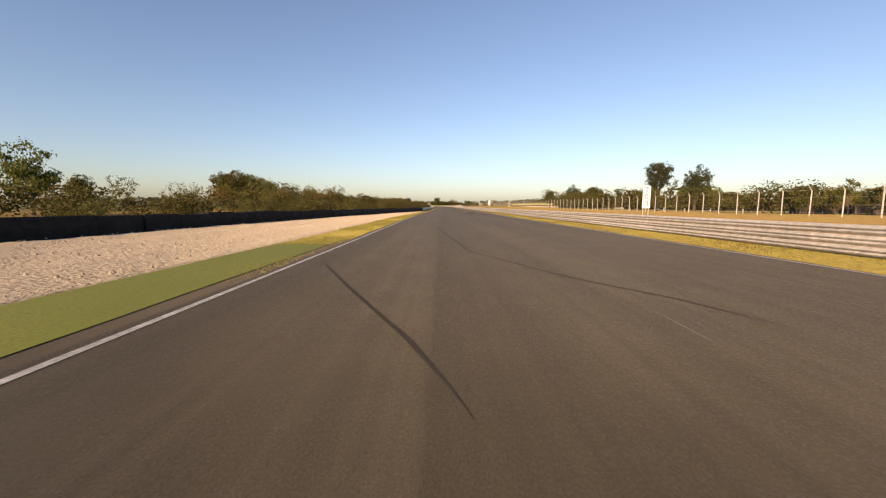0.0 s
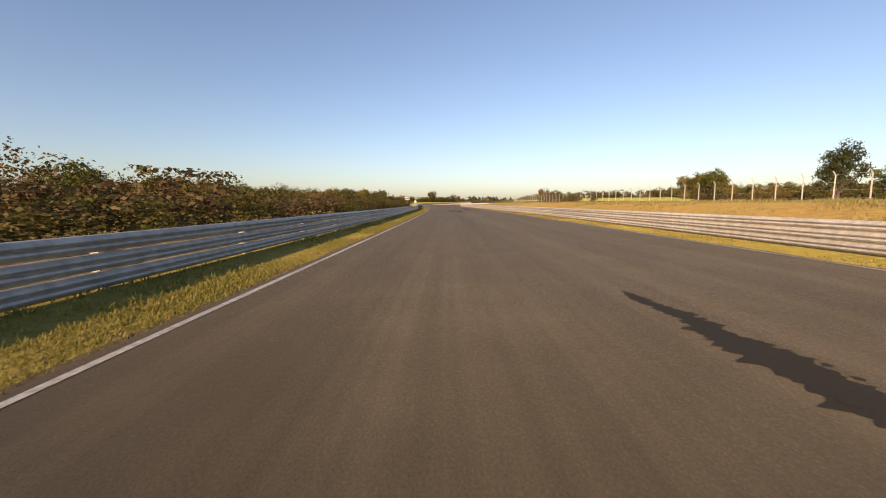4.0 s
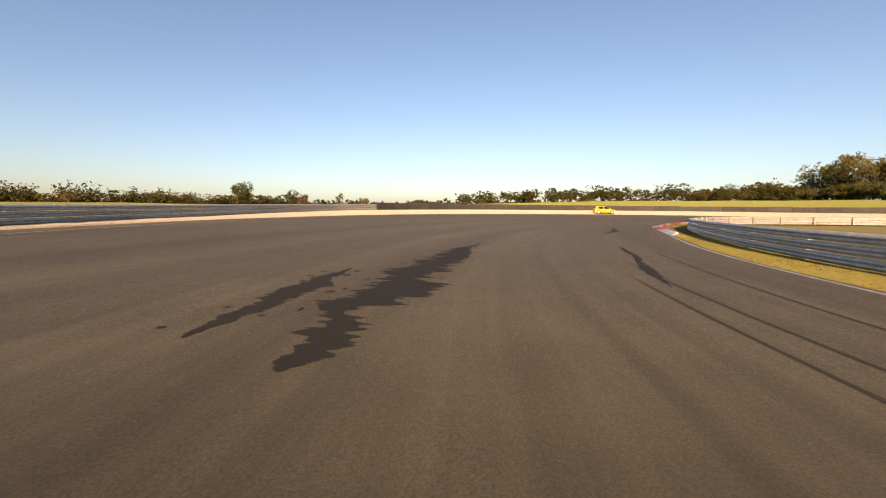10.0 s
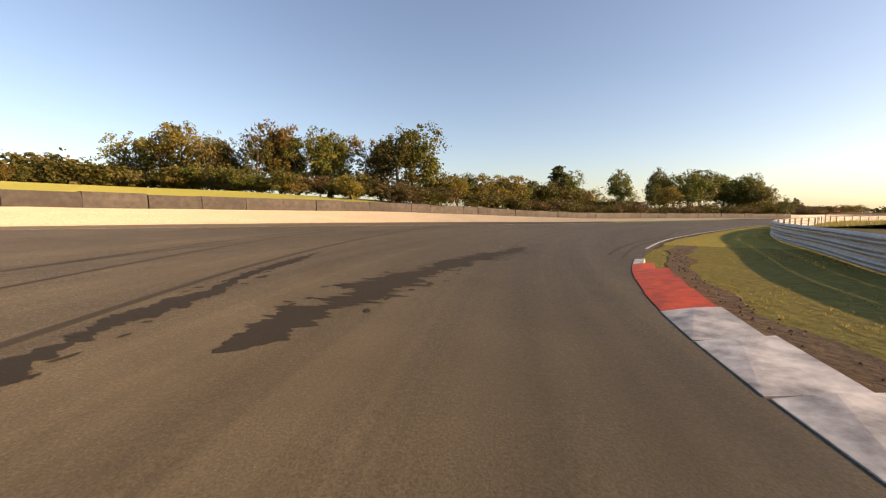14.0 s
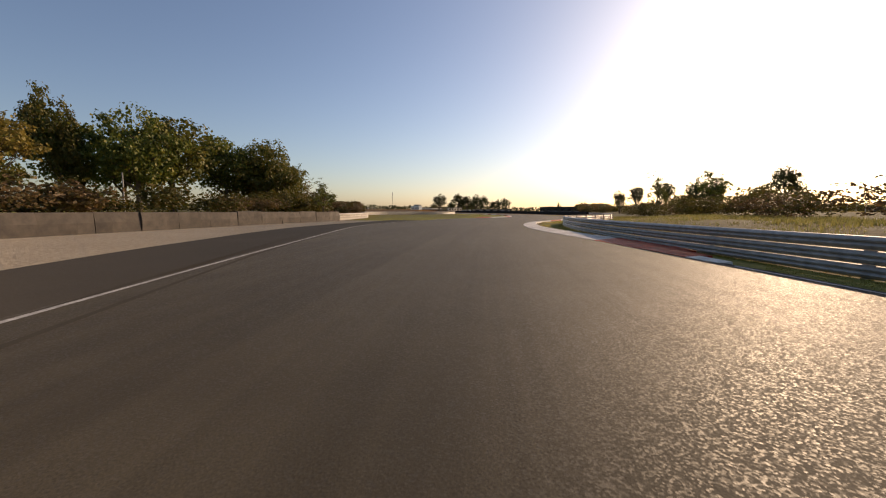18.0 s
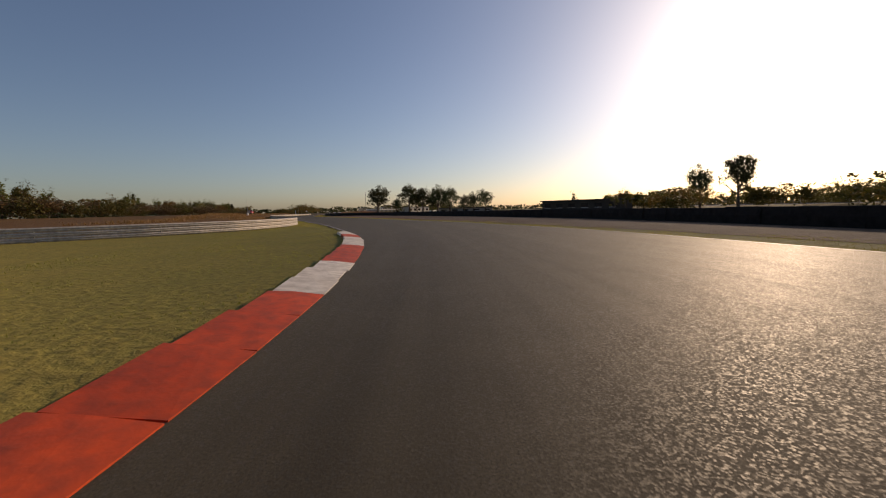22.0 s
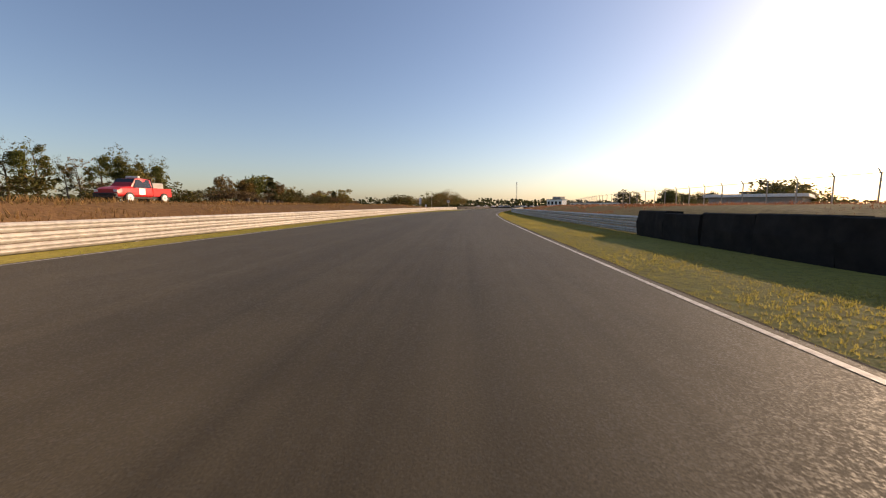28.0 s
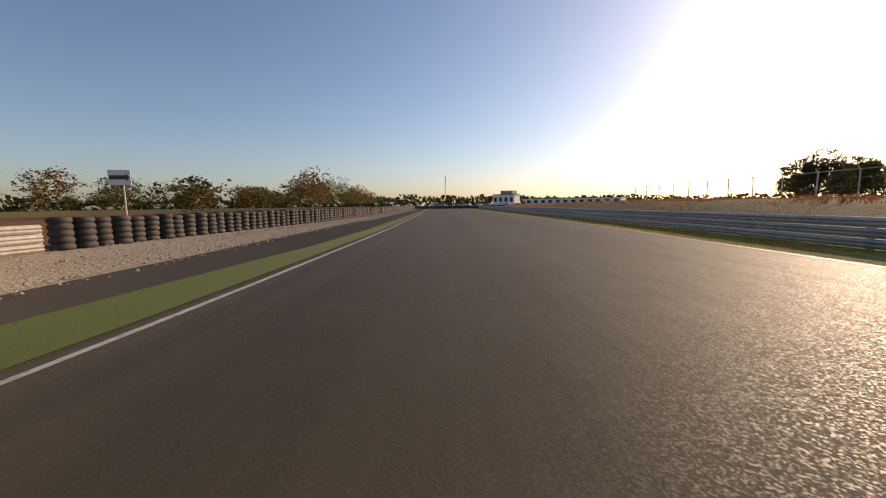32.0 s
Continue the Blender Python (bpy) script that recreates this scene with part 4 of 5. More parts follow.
def tree_proto(h, crown_w, crown_base, clumps, leaves, leaf, material, trunk_r=0.16, stems=1, shape="round", limbs=8, clump_r=0.12, category="tree", sparse=0.0):
    """A tree of height h; crown_w is the crown's half width, crown_base its lower edge as a share of h."""
    t = new(category if category != "bush" else "bush")
    tv, tf = [], []
    tips = []
    for q in range(stems):
        lean = Vector((rnd(-0.12, 0.12), rnd(-0.12, 0.12), 1)) if stems == 1 else Vector((rnd(-0.3, 0.3), rnd(-0.3, 0.3), 1))
        pts, rad = [], []
        top = h * (0.82 if shape != "round" else 0.7)
        for i in range(7):
            u = i / 6
            pts.append(Vector((lean.x * top * u + rnd(-0.02, 0.02) * h * u, lean.y * top * u + rnd(-0.02, 0.02) * h * u, -0.15 + top * u)))
            rad.append(trunk_r * h / 9 * (1.25 - u) ** 1.1 / (1 if stems == 1 else 1.6) + 0.012)
        tube(tv, tf, pts, rad, 7)
        for k in range(limbs):
            u = rnd(max(0.25, crown_base * 0.9), 0.95)
            i = min(int(u * 6), 5)
            p0 = pts[i].lerp(pts[i + 1], u * 6 - i)
            a = rnd(0, 6.28)
            ln = crown_w * rnd(0.5, 0.95) * (1.1 - 0.5 * u)
            p1 = p0 + Vector((math.cos(a) * ln * 0.55, math.sin(a) * ln * 0.55, ln * rnd(0.15, 0.45)))
            p2 = p0 + Vector((math.cos(a) * ln, math.sin(a) * ln, ln * rnd(0.3, 0.8)))
            tube(tv, tf, [p0, p1, p2], [rad[i] * 0.55, rad[i] * 0.35, 0.012], 5)
            tips.append(p2)
            for w in range(2):
                a2 = a + rnd(-0.9, 0.9)
                p3 = p1 + Vector((math.cos(a2) * ln * 0.5, math.sin(a2) * ln * 0.5, ln * rnd(0.2, 0.6)))
                tube(tv, tf, [p1, p3], [rad[i] * 0.25, 0.01], 4)
                tips.append(p3)
    tr = obj("trunk", tv, tf, M_BARK, t, True)
    cv, cf = [], []
    zc, hz = h * (crown_base + 1) / 2, h * (1 - crown_base) / 2
    lobes = [(Vector((rnd(-0.45, 0.45) * crown_w, rnd(-0.45, 0.45) * crown_w, zc + rnd(-0.4, 0.42) * hz)), rnd(0.4, 0.62)) for q in range(6)]
    for c in range(clumps):
        if tips and random.random() < (0.35 if sparse < 0.5 else 0.8):
            p = random.choice(tips) + Vector((rnd(-1, 1), rnd(-1, 1), rnd(-0.5, 1))) * 0.18 * crown_w
        else:
            lc, lr = random.choice(lobes)
            d = Vector((random.gauss(0, 1), random.gauss(0, 1), random.gauss(0, 1))).normalized()
            r = rnd(0.55, 1.0) ** 0.5 * lr
            if shape == "cone":
                u = random.random() ** 1.4
                a = rnd(0, 6.28)
                rr = crown_w * (1 - u) * rnd(0.4, 1.0) + 0.1
                p = Vector((math.cos(a) * rr, math.sin(a) * rr, h * (crown_base + (1 - crown_base) * u)))
            else:
                p = lc + Vector((d.x * crown_w * r, d.y * crown_w * r, d.z * hz * r))
        p.z = min(max(p.z, h * crown_base * 0.85 + 0.1 + rnd(0, 0.1) * h), h * rnd(0.93, 1.0))
        cr = clump_r * crown_w * 2 * rnd(0.6, 1.3)
        for k in range(leaves):
            d = Vector((random.gauss(0, 1), random.gauss(0, 1), random.gauss(0, 1))).normalized()
            d = Vector((d.x, d.y, d.z * 0.75)) * random.random() ** 0.45 * 1.45
            q = p + d * cr * 0.55
            if q.z < 0.02:
                q.z = 0.02
            n = (d.normalized() + Vector((rnd(-1, 1), rnd(-1, 1), rnd(-0.3, 1.2)))).normalized()
            a = n.orthogonal().normalized()
            a.rotate(Matrix.Rotation(rnd(0, 6.28), 3, n))
            b = n.cross(a)
            sz = leaf * rnd(0.6, 1.35)
            i = len(cv)
            cv += [q - a * sz * 0.6, q + b * sz * 0.42, q + a * sz * 0.6, q - b * sz * 0.42]
            cf.append((i, i + 1, i + 2, i + 3))
    obj("crown", cv, cf, material, t)
    return t


random.seed(11)
PROTO = {
    "oak": [tree_proto(11, 4.6, 0.12, 330, 20, 0.29, M_LEAF, 0.2) for q in range(3)],
    "park": [tree_proto(11, 4.4, 0.22, 300, 20, 0.26, M_LEAF_DARK, 0.26, limbs=12) for q in range(3)],
    "slim": [tree_proto(10, 2.1, 0.22, 150, 18, 0.17, M_LEAF, 0.13, limbs=10, clump_r=0.16, sparse=0.6) for q in range(3)],
    "autumn": [tree_proto(8, 3.0, 0.05, 260, 20, 0.2, M_LEAF2, 0.16, stems=2) for q in range(3)],
    "bush": [tree_proto(3.2, 2.1, 0.0, 160, 17, 0.16, m, 0.1, stems=3, category="bush", limbs=4) for m in (M_LEAF, M_LEAF2, M_LEAF)],
    "brush": [tree_proto(3.0, 1.7, 0.02, 110, 14, 0.14, M_BRUSH, 0.08, stems=4, category="bush", limbs=5) for q in range(3)],
    "bare": [tree_proto(8, 2.2, 0.2, 40, 8, 0.2, M_LEAF2, 0.11, stems=2, limbs=16, sparse=0.9) for q in range(2)],
    "pine": [tree_proto(6, 1.7, 0.08, 110, 12, 0.26, M_LEAF_DARK, 0.14, shape="cone") for q in range(2)],
}
LABEL = {
    "oak": ("broad green oak with a rounded autumn crown", "tree"), "park": ("dark broad-crowned tree with a clear trunk", "tree"), "slim": ("slender sparse birch-like tree", "tree"),
    "autumn": ("yellow-brown autumn tree with several stems", "tree"), "bush": ("dense rounded bush in autumn colours", "bush"), "brush": ("brown dry brush of thin stems", "bush"),
    "bare": ("nearly leafless tree with thin branches", "tree"), "pine": ("small dark conical conifer", "tree"),
}
GROUP = {"oak": "trees round the circuit", "park": "row of parkland trees", "slim": "slender trees", "autumn": "autumn trees", "bush": "bushes of the hedge", "brush": "dry brush", "bare": "bare trees", "pine": "conifers"}
SIZE = {"oak": 11, "park": 11, "slim": 10, "autumn": 8, "bush": 3.2, "brush": 3.0, "bare": 8, "pine": 6}
FIRST = {}


def plant(kind, x, y, h, wide=1.0, which=None):
    i = random.randrange(len(PROTO[kind])) if which is None else which
    p = PROTO[kind][i]
    k = h / SIZE[kind]
    s, o = where(x, y)
    if LB(s) - 2.0 < o < RB(s) + 2.0 and -50 < s < 975:
        return None
    z = land(x, y)
    m = Matrix.Translation((x, y, z - 0.05)) @ Matrix.Rotation(rnd(0, 6.28), 4, 'Z')
    key = (kind, i)
    if key in FIRST:
        ob = copy_thing(p, m)
    else:
        FIRST[key] = p
        ob = p
        ob.matrix_basis = m
        tagged(ob, LABEL[kind][0], LABEL[kind][1], GROUP[kind])
    ob.scale = (k * wide, k * wide, k)
    return ob


FAR = []


def far_plant(kind, x, y, h, wide=1.0):
    s, o = where(x, y)
    if not (LB(s) - 2.0 < o < RB(s) + 2.0 and -50 < s < 975):
        FAR.append((kind, x, y, h, wide))


def belt(kinds, n, s0, s1, o0, o1, h0, h1, wide=1.0, put=None):
    for i in range(n):
        s = s0 + (s1 - s0) * (i + rnd(0.1, 0.9)) / n
        p = at(s, rnd(o0, o1))
        (put or plant)(random.choice(kinds), p.x, p.y, rnd(h0, h1), wide * rnd(0.85, 1.15))


def row(kinds, n, a, b, spread, h0, h1, wide=1.0, put=None):
    for i in range(n):
        u = (i + rnd(0.1, 0.9)) / n
        x, y = a[0] + (b[0] - a[0]) * u + rnd(-spread, spread), a[1] + (b[1] - a[1]) * u + rnd(-spread, spread)
        (put or plant)(random.choice(kinds), x, y, rnd(h0, h1), wide * rnd(0.85, 1.15))


random.seed(5)
F = far_plant
# woods west of the straight
belt(["oak", "autumn", "oak", "slim"], 24, -45, 92, -66, -50, 4.5, 6.5, put=F)
belt(["bush", "autumn", "bush", "brush"], 60, -45, 150, -52, -30, 2.2, 4.0, 1.4, put=F)
for s, o, h in ((17, -42, 7.5), (22, -44, 7.0), (40, -47, 5.5), (52, -48, 5.8)):
    p = at(s, o)
    plant("oak", p.x, p.y, h, 0.8)
belt(["oak"], 8, 138, 158, -79, -66, 11.0, 14.2)
p = at(42, -43.5)
plant("oak", p.x, p.y, 8.2, 0.75)
for i in range(90):
    s = -45 + 137 * (i + rnd(0, 1)) / 90
    p = at(s, LB(s) - rnd(3.5, 9.5))
    F(random.choice(["bush", "bush", "oak"]), p.x, p.y, rnd(1.3, 2.2), 1.5)
belt(["autumn", "slim", "oak"], 10, 95, 165, -52, -43, 5, 8.5)
belt(["oak", "autumn", "slim", "oak"], 22, 158, 300, -54, -43, 5.0, 7.4)
belt(["oak", "autumn", "oak"], 60, 150, 300, -68, -46, 5.0, 7.4, 1.2, put=F)
belt(["bush", "brush", "bush"], 50, 95, 300, -43, -27, 1.8, 3.4, 1.5, put=F)
belt(["oak", "autumn", "oak", "bush"], 75, 92, 300, -36, -20, 3.4, 5.4, 1.2, put=F)
belt(["bush", "brush", "bush"], 130, 92, 300, -22, -9.5, 1.5, 2.6, 1.5, put=F)
belt(["bush", "oak"], 40, 60, 95, -32, -18, 1.6, 2.8, 1.5, put=F)
belt(["oak", "oak", "autumn"], 26, 60, 112, -44, -26, 4.5, 6.8, 1.1, put=F)
belt(["bush", "brush", "bush"], 80, 92, 262, -12, -8.2, 1.2, 1.8, 1.9, put=F)
row(["oak", "oak", "autumn", "oak"], 18, (-44, 290), (-33, 380), 3, 5.8, 7.8)
row(["oak", "autumn", "oak", "oak"], 40, (-52, 290), (-37, 382), 5, 5.6, 7.8, 1.2, put=F)
row(["bush", "bush", "brush"], 46, (-36, 288), (-29, 378), 3, 2.2, 3.8, 1.5, put=F)
# far row beyond the hairpin
row(["oak", "autumn", "oak", "slim"], 80, (-150, 462), (-14, 512), 8, 5.0, 9.0, 1.3, put=F)
row(["bush", "autumn", "bush"], 110, (-150, 455), (10, 508), 6, 3.2, 5.6, 1.6, put=F)
for kind, x, y, h, w in (("oak", -8, 506, 11, 1), ("oak", 12, 508, 8.5, 1), ("autumn", 16, 506, 7.5, 1), ("slim", 29, 487, 7.5, 1.2), ("autumn", 40, 492, 5.5, 1), ("bush", 84, 545, 6, 1.9), ("bush", 92, 548, 5.5, 1.8)):
    plant(kind, x, y, h, w)
row(["autumn", "oak", "bush"], 16, (120, 560), (215, 575), 12, 6, 9, 1.2, put=F)
row(["bush", "oak"], 60, (-20, 600), (200, 620), 14, 3, 5, 1.4, put=F)
# on the hill
plant("oak", 233, 570, 17)
row(["oak", "autumn", "autumn"], 16, (225, 640), (240, 520), 10, 9, 13, put=F)
row(["bush", "oak", "bush", "autumn"], 70, (186, 500), (146, 392), 8, 4.2, 6.8, 1.4, put=F)
row(["autumn", "oak", "bare", "slim", "autumn"], 14, (148, 392), (134, 344), 5, 11.0, 15.0)
row(["bush", "oak", "autumn", "bush"], 26, (66, 450), (104, 432), 3, 3.4, 5.4, 1.3, put=F)
row(["bush", "oak", "autumn", "bush"], 24, (104, 432), (134, 388), 3, 3.6, 5.8, 1.3, put=F)
plant("oak", 132, 337, 14.8, 0.95)
plant("slim", 128, 341, 14.5, 1.5)
plant("oak", 136, 352, 13.0, 0.8)
plant("autumn", 140, 361, 16.0, 0.9)
plant("autumn", 143, 378, 14.5, 0.95)
row(["bush", "brush", "bush"], 26, (140, 396), (124, 334), 3, 2.6, 4.8, 1.3)
row(["bush", "oak", "bush"], 80, (146, 402), (129, 332), 4, 2.2, 3.8, 1.7, put=F)
row(["autumn", "autumn", "oak"], 30, (152, 400), (142, 330), 6, 6, 9, 1.2, put=F)
row(["autumn", "autumn", "bush", "oak"], 20, (132, 334), (158, 274), 4, 5.5, 8)
row(["autumn", "bush", "oak"], 26, (138, 334), (164, 274), 6, 5, 8, 1.2, put=F)
row(["bush", "brush", "bush"], 44, (124, 340), (146, 270), 3, 2.4, 4.0, 1.5, put=F)
plant("pine", 170, 279, 15, 1.6)
plant("oak", 173, 274, 14)
plant("oak", 156.5, 250, 14.5, 0.6)
plant("oak", 150, 246, 14, 0.9)
plant("oak", 147, 262, 9, 0.8)
plant("oak", 151, 240, 15.5, 1.1)
plant("oak", 151, 230, 14.5, 1.0)
plant("oak", 158, 247, 13.5, 1.0)
plant("oak", 162, 238, 14, 1.0)
plant("oak", 145, 226, 12.5, 1.0)
plant("oak", 149, 224, 13.5, 0.9)
plant("oak", 147.5, 218, 10.5, 0.9)
row(["oak", "oak", "autumn"], 16, (150, 232), (153, 206), 3, 8.0, 11.0, 1.1, put=F)
row(["bush", "oak", "bush"], 30, (142, 230), (150, 204), 2, 2.6, 5.0, 1.4, put=F)
plant("slim", 133, 230, 6.8, 1.5)
plant("autumn", 138, 268, 9, 1.0)
plant("oak", 136, 284, 11.0, 0.8)
plant("bare", 142, 275, 8)
row(["bush", "brush", "bush"], 40, (126, 306), (140, 222), 3, 2.0, 3.6, 1.4, put=F)
# woods south-east
row(["slim", "bare", "autumn", "pine", "slim"], 30, (150, 208), (214, 80), 5, 4.2, 7.0)
row(["brush", "bush", "brush"], 110, (142, 205), (204, 82), 5, 1.8, 3.2, 1.5, put=F)
row(["slim", "autumn", "bare"], 14, (206, 92), (250, 30), 5, 4.0, 6.5)
row(["slim", "bare", "slim"], 14, (240, 44), (258, 22), 5, 7.0, 9.0)
row(["brush", "bush"], 60, (208, 78), (276, -40), 5, 1.5, 2.6, 1.5, put=F)
row(["pine", "autumn", "slim", "bush"], 22, (258, 15), (292, -58), 5, 4.0, 7.0)
row(["oak", "autumn", "bush"], 40, (258, -44), (286, -120), 4, 2.8, 4.4, 1.3, put=F)
row(["oak", "autumn"], 44, (286, -120), (372, -300), 12, 6, 11, 1.2, put=F)
# infield
plant("slim", 75, 199, 10.4, 1.0)
plant("park", 60, 187, 8.2, 0.75)
plant("slim", 70, 211, 10.2, 1.3)
plant("park", 68.5, 209, 7.0, 0.7)
plant("park", 56, 206, 10.2, 0.8)
plant("slim", 57, 200, 6.5, 1.2)
row(["bush", "brush", "bush"], 42, (80, 258), (72, 168), 4, 1.8, 2.8, 1.6, put=F)
row(["oak", "bush", "oak"], 40, (62, 186), (34, 100), 6, 4.0, 6.2, 1.3, put=F)
row(["bush", "oak"], 30, (36, 100), (66, 30), 6, 4.0, 5.6, 1.3, put=F)
for x, y, h, w in ((153, 55, 11.0, 1.2), (146.5, 52, 6.0, 0.8), (142, 50, 11.6, 0.95), (140, 46, 9.0, 0.8), (137, 49, 10.6, 0.7), (134, 46, 8.0, 0.8), (131.5, 48, 11.4, 0.85), (127, 46, 10.6, 1.0), (121.5, 45, 7.4, 0.8), (118, 46, 8.4, 0.75), (113.5, 45, 9.4, 0.9)):
    plant("park", x, y, h, w)
plant("slim", 84, 66, 7.0)
# east of the straight
plant("park", 62, 163, 10.4, 0.75)
plant("park", 56, 168, 11.0, 0.85)
plant("park", 53, 97, 13.3, 0.75)
plant("park", 58.3, 91, 11.4, 0.8)
row(["oak", "autumn", "slim"], 12, (60, 40), (80, 92), 7, 5, 7)
row(["bush", "oak", "autumn"], 36, (56, 60), (80, 128), 6, 3.0, 5.0, 1.3, put=F)
row(["bush", "oak", "autumn"], 30, (64, 150), (72, 240), 5, 3.0, 4.5, 1.3, put=F)
row(["oak", "autumn"], 9, (34, 268), (48, 298), 4, 3.2, 5.0)
row(["brush", "bush"], 30, (24, 215), (34, 296), 3, 0.9, 1.7, put=F)
# south of the track
row(["park", "oak"], 9, (160, -190), (196, -120), 6, 7.5, 10.0)
row(["park", "oak", "oak"], 12, (152, -60), (166, -150), 8, 4.0, 5.2, 1.1, put=F)
row(["oak", "bush"], 5, (166, -16), (168, -4), 2, 3.6, 4.6, 1.2, put=F)


CROWN = {}
for protos in PROTO.values():
    for p in protos:
        me = [c for c in p.children if c.name.startswith("crown")][0].data
        co = np.empty(len(me.vertices) * 3)
        me.vertices.foreach_get("co", co)
        CROWN[p] = co.reshape(-1, 4, 3)


def thicket(name, label, group):
    """The trees that stand too far or too close together to tell apart, joined."""
    vs, fs, base = [], [], 0
    for kind, x, y, h, wide in group:
        p = random.choice(PROTO[kind])
        q = CROWN[p]
        away = abs(where(x, y)[1])
        m = min(len(q), 1000 if away < 27 else 850 if away < 48 else 600 if away < 85 else 240)
        q = q[np.random.permutation(len(q))[:m]]
        c = q.mean(axis=1, keepdims=True)
        q = c + (q - c) * (1.05 if away < 27 else 1.3 if away < 48 else 1.55 if away < 85 else 2.5)
        k = h / SIZE[kind]
        a = rnd(0, 6.28)
        ca, sa = math.cos(a), math.sin(a)
        q = q.reshape(-1, 3) * (k * wide, k * wide, k)
        q = np.c_[q[:, 0] * ca - q[:, 1] * sa + x, q[:, 0] * sa + q[:, 1] * ca + y, q[:, 2] + land(x, y)]
        vs.append(q)
        fs.append(np.arange(m * 4).reshape(-1, 4) + base)
        base += m * 4
    me = bpy.data.meshes.new(name)
    v, f = np.concatenate(vs), np.concatenate(fs)
    me.vertices.add(len(v))
    me.vertices.foreach_set("co", v.ravel())
    me.loops.add(f.size)
    me.loops.foreach_set("vertex_index", f.ravel().astype(np.int32))
    me.polygons.add(len(f))
    me.polygons.foreach_set("loop_start", np.arange(0, f.size, 4, dtype=np.int32))
    me.update(calc_edges=True)
    ob = new(name, me)
    return tagged(ob, label, "woods", kind="stuff")


for kinds, material, name, label in ((("oak", "slim", "pine", "park"), M_LEAF, "green_thicket", "dense green thickets round the circuit"), (("bush",), M_LEAF, "hedge_thicket", "dense low green hedge bushes"),
                                     (("autumn", "bare"), M_LEAF2, "autumn_thicket", "dense yellow-brown autumn thickets"), (("brush",), M_BRUSH, "dry_brush", "brown dry brush along the fences")):
    g = [q for q in FAR if q[0] in kinds]
    thicket(name, label, g).data.materials.append(material)

for kind, protos in PROTO.items():
    for i, p in enumerate(protos):
        if (kind, i) not in FIRST:
            for c in list(p.children):
                bpy.data.objects.remove(c)
            bpy.data.objects.remove(p)

# woods on the horizon
random.seed(8)
cv, cf = [], []
for i in range(9000):
    a = rnd(0, 6.283)
    r = 620 + 90 * math.sin(a * 3) + 60 * math.sin(a * 7 + 1) + rnd(-25, 25)
    hh = 8.5 + 3.5 * noise.noise(Vector((math.cos(a) * 9, math.sin(a) * 9, 0))) + 2.5 * noise.noise(Vector((math.cos(a) * 40, math.sin(a) * 40, 2)))
    z = rnd(0.2, max(hh, 2.5))
    p = Vector((130 + r * math.cos(a), 150 + r * math.sin(a), z))
    for k in range(3):
        q = p + Vector((rnd(-3, 3), rnd(-3, 3), rnd(-1.2, 1.0)))
        n = Vector((rnd(-1, 1), rnd(-1, 1), rnd(-0.2, 1))).normalized()
        e = n.orthogonal().normalized() * rnd(1.4, 2.6)
        g = n.cross(e)
        j = len(cv)
        cv += [q - e, q + g * 0.7, q + e, q - g * 0.7]
        cf.append((j, j + 1, j + 2, j + 3))
tagged(obj("far_woods", cv, cf, M_LEAF_DARK), "hazy dark woods along the horizon", "woods", kind="stuff")

# ---------------------------------------------------------------- grass


def mesh_of(name, v, n, material):
    """A mesh of loose faces with n corners each, from an array of points."""
    me = bpy.data.meshes.new(name)
    m = len(v) // n
    me.vertices.add(len(v))
    me.vertices.foreach_set("co", v.astype(np.float32).ravel())
    me.loops.add(len(v))
    me.loops.foreach_set("vertex_index", np.arange(len(v), dtype=np.int32))
    me.polygons.add(m)
    me.polygons.foreach_set("loop_start", np.arange(0, len(v), n, dtype=np.int32))
    me.update(calc_edges=True)
    me.materials.append(material)
    return new(name, me)


def tufts(name, n, s0, s1, fa, fb, h0, h1, material, label, seed, fz=None, blades=3):
    """Grass: tufts of leaning blades, thicker in some places than in others."""
    g = np.random.default_rng(seed)
    ss = np.arange(s0, s1 + 1.0, 1.0)
    s = g.uniform(s0, s1, n)
    u = g.random(n)
    a, b = np.interp(s, ss, [fa(q) for q in ss]), np.interp(s, ss, [fb(q) for q in ss])
    o = a + (b - a) * u
    axes = [np.interp(s, ss, [t(q) for q in ss]) for t in (_AX, _AY, _NX, _NY)]
    x, y = axes[0] + o * axes[2], axes[1] + o * axes[3]
    z = np.full(n, -0.03)
    if s1 > 289 and s0 < 466:
        z += [lift(p, q) for p, q in zip(s, o)]
    if fz:
        z += [fz(p, q) for p, q in zip(s, np.abs((b - a) * u))]
    p = np.repeat(np.c_[x, y, z], blades, axis=0)
    m = n * blades
    ang = g.uniform(0, 6.283, m)
    d = np.c_[np.cos(ang), np.sin(ang), np.zeros(m)]
    k = 0.75 + 0.5 * np.sin(x * 0.9 + 1.3 * np.sin(y * 0.31)) * np.sin(y * 0.7 + np.sin(x * 0.43))
    h = g.uniform(h0, h1, m) * np.repeat(k, blades)
    w = np.c_[d[:, 1], -d[:, 0], np.zeros(m)] * np.minimum(h * 0.2, 0.03)[:, None]
    q = p + d * g.uniform(0, 0.08, m)[:, None]
    top = q + d * (h * g.uniform(0.2, 0.8, m))[:, None] + np.c_[np.zeros((m, 2)), h]
    v = np.stack([q - w, q + w, top], axis=1).reshape(-1, 3)
    return tagged(mesh_of(name, v, 3, material), label, "grass", kind="stuff")


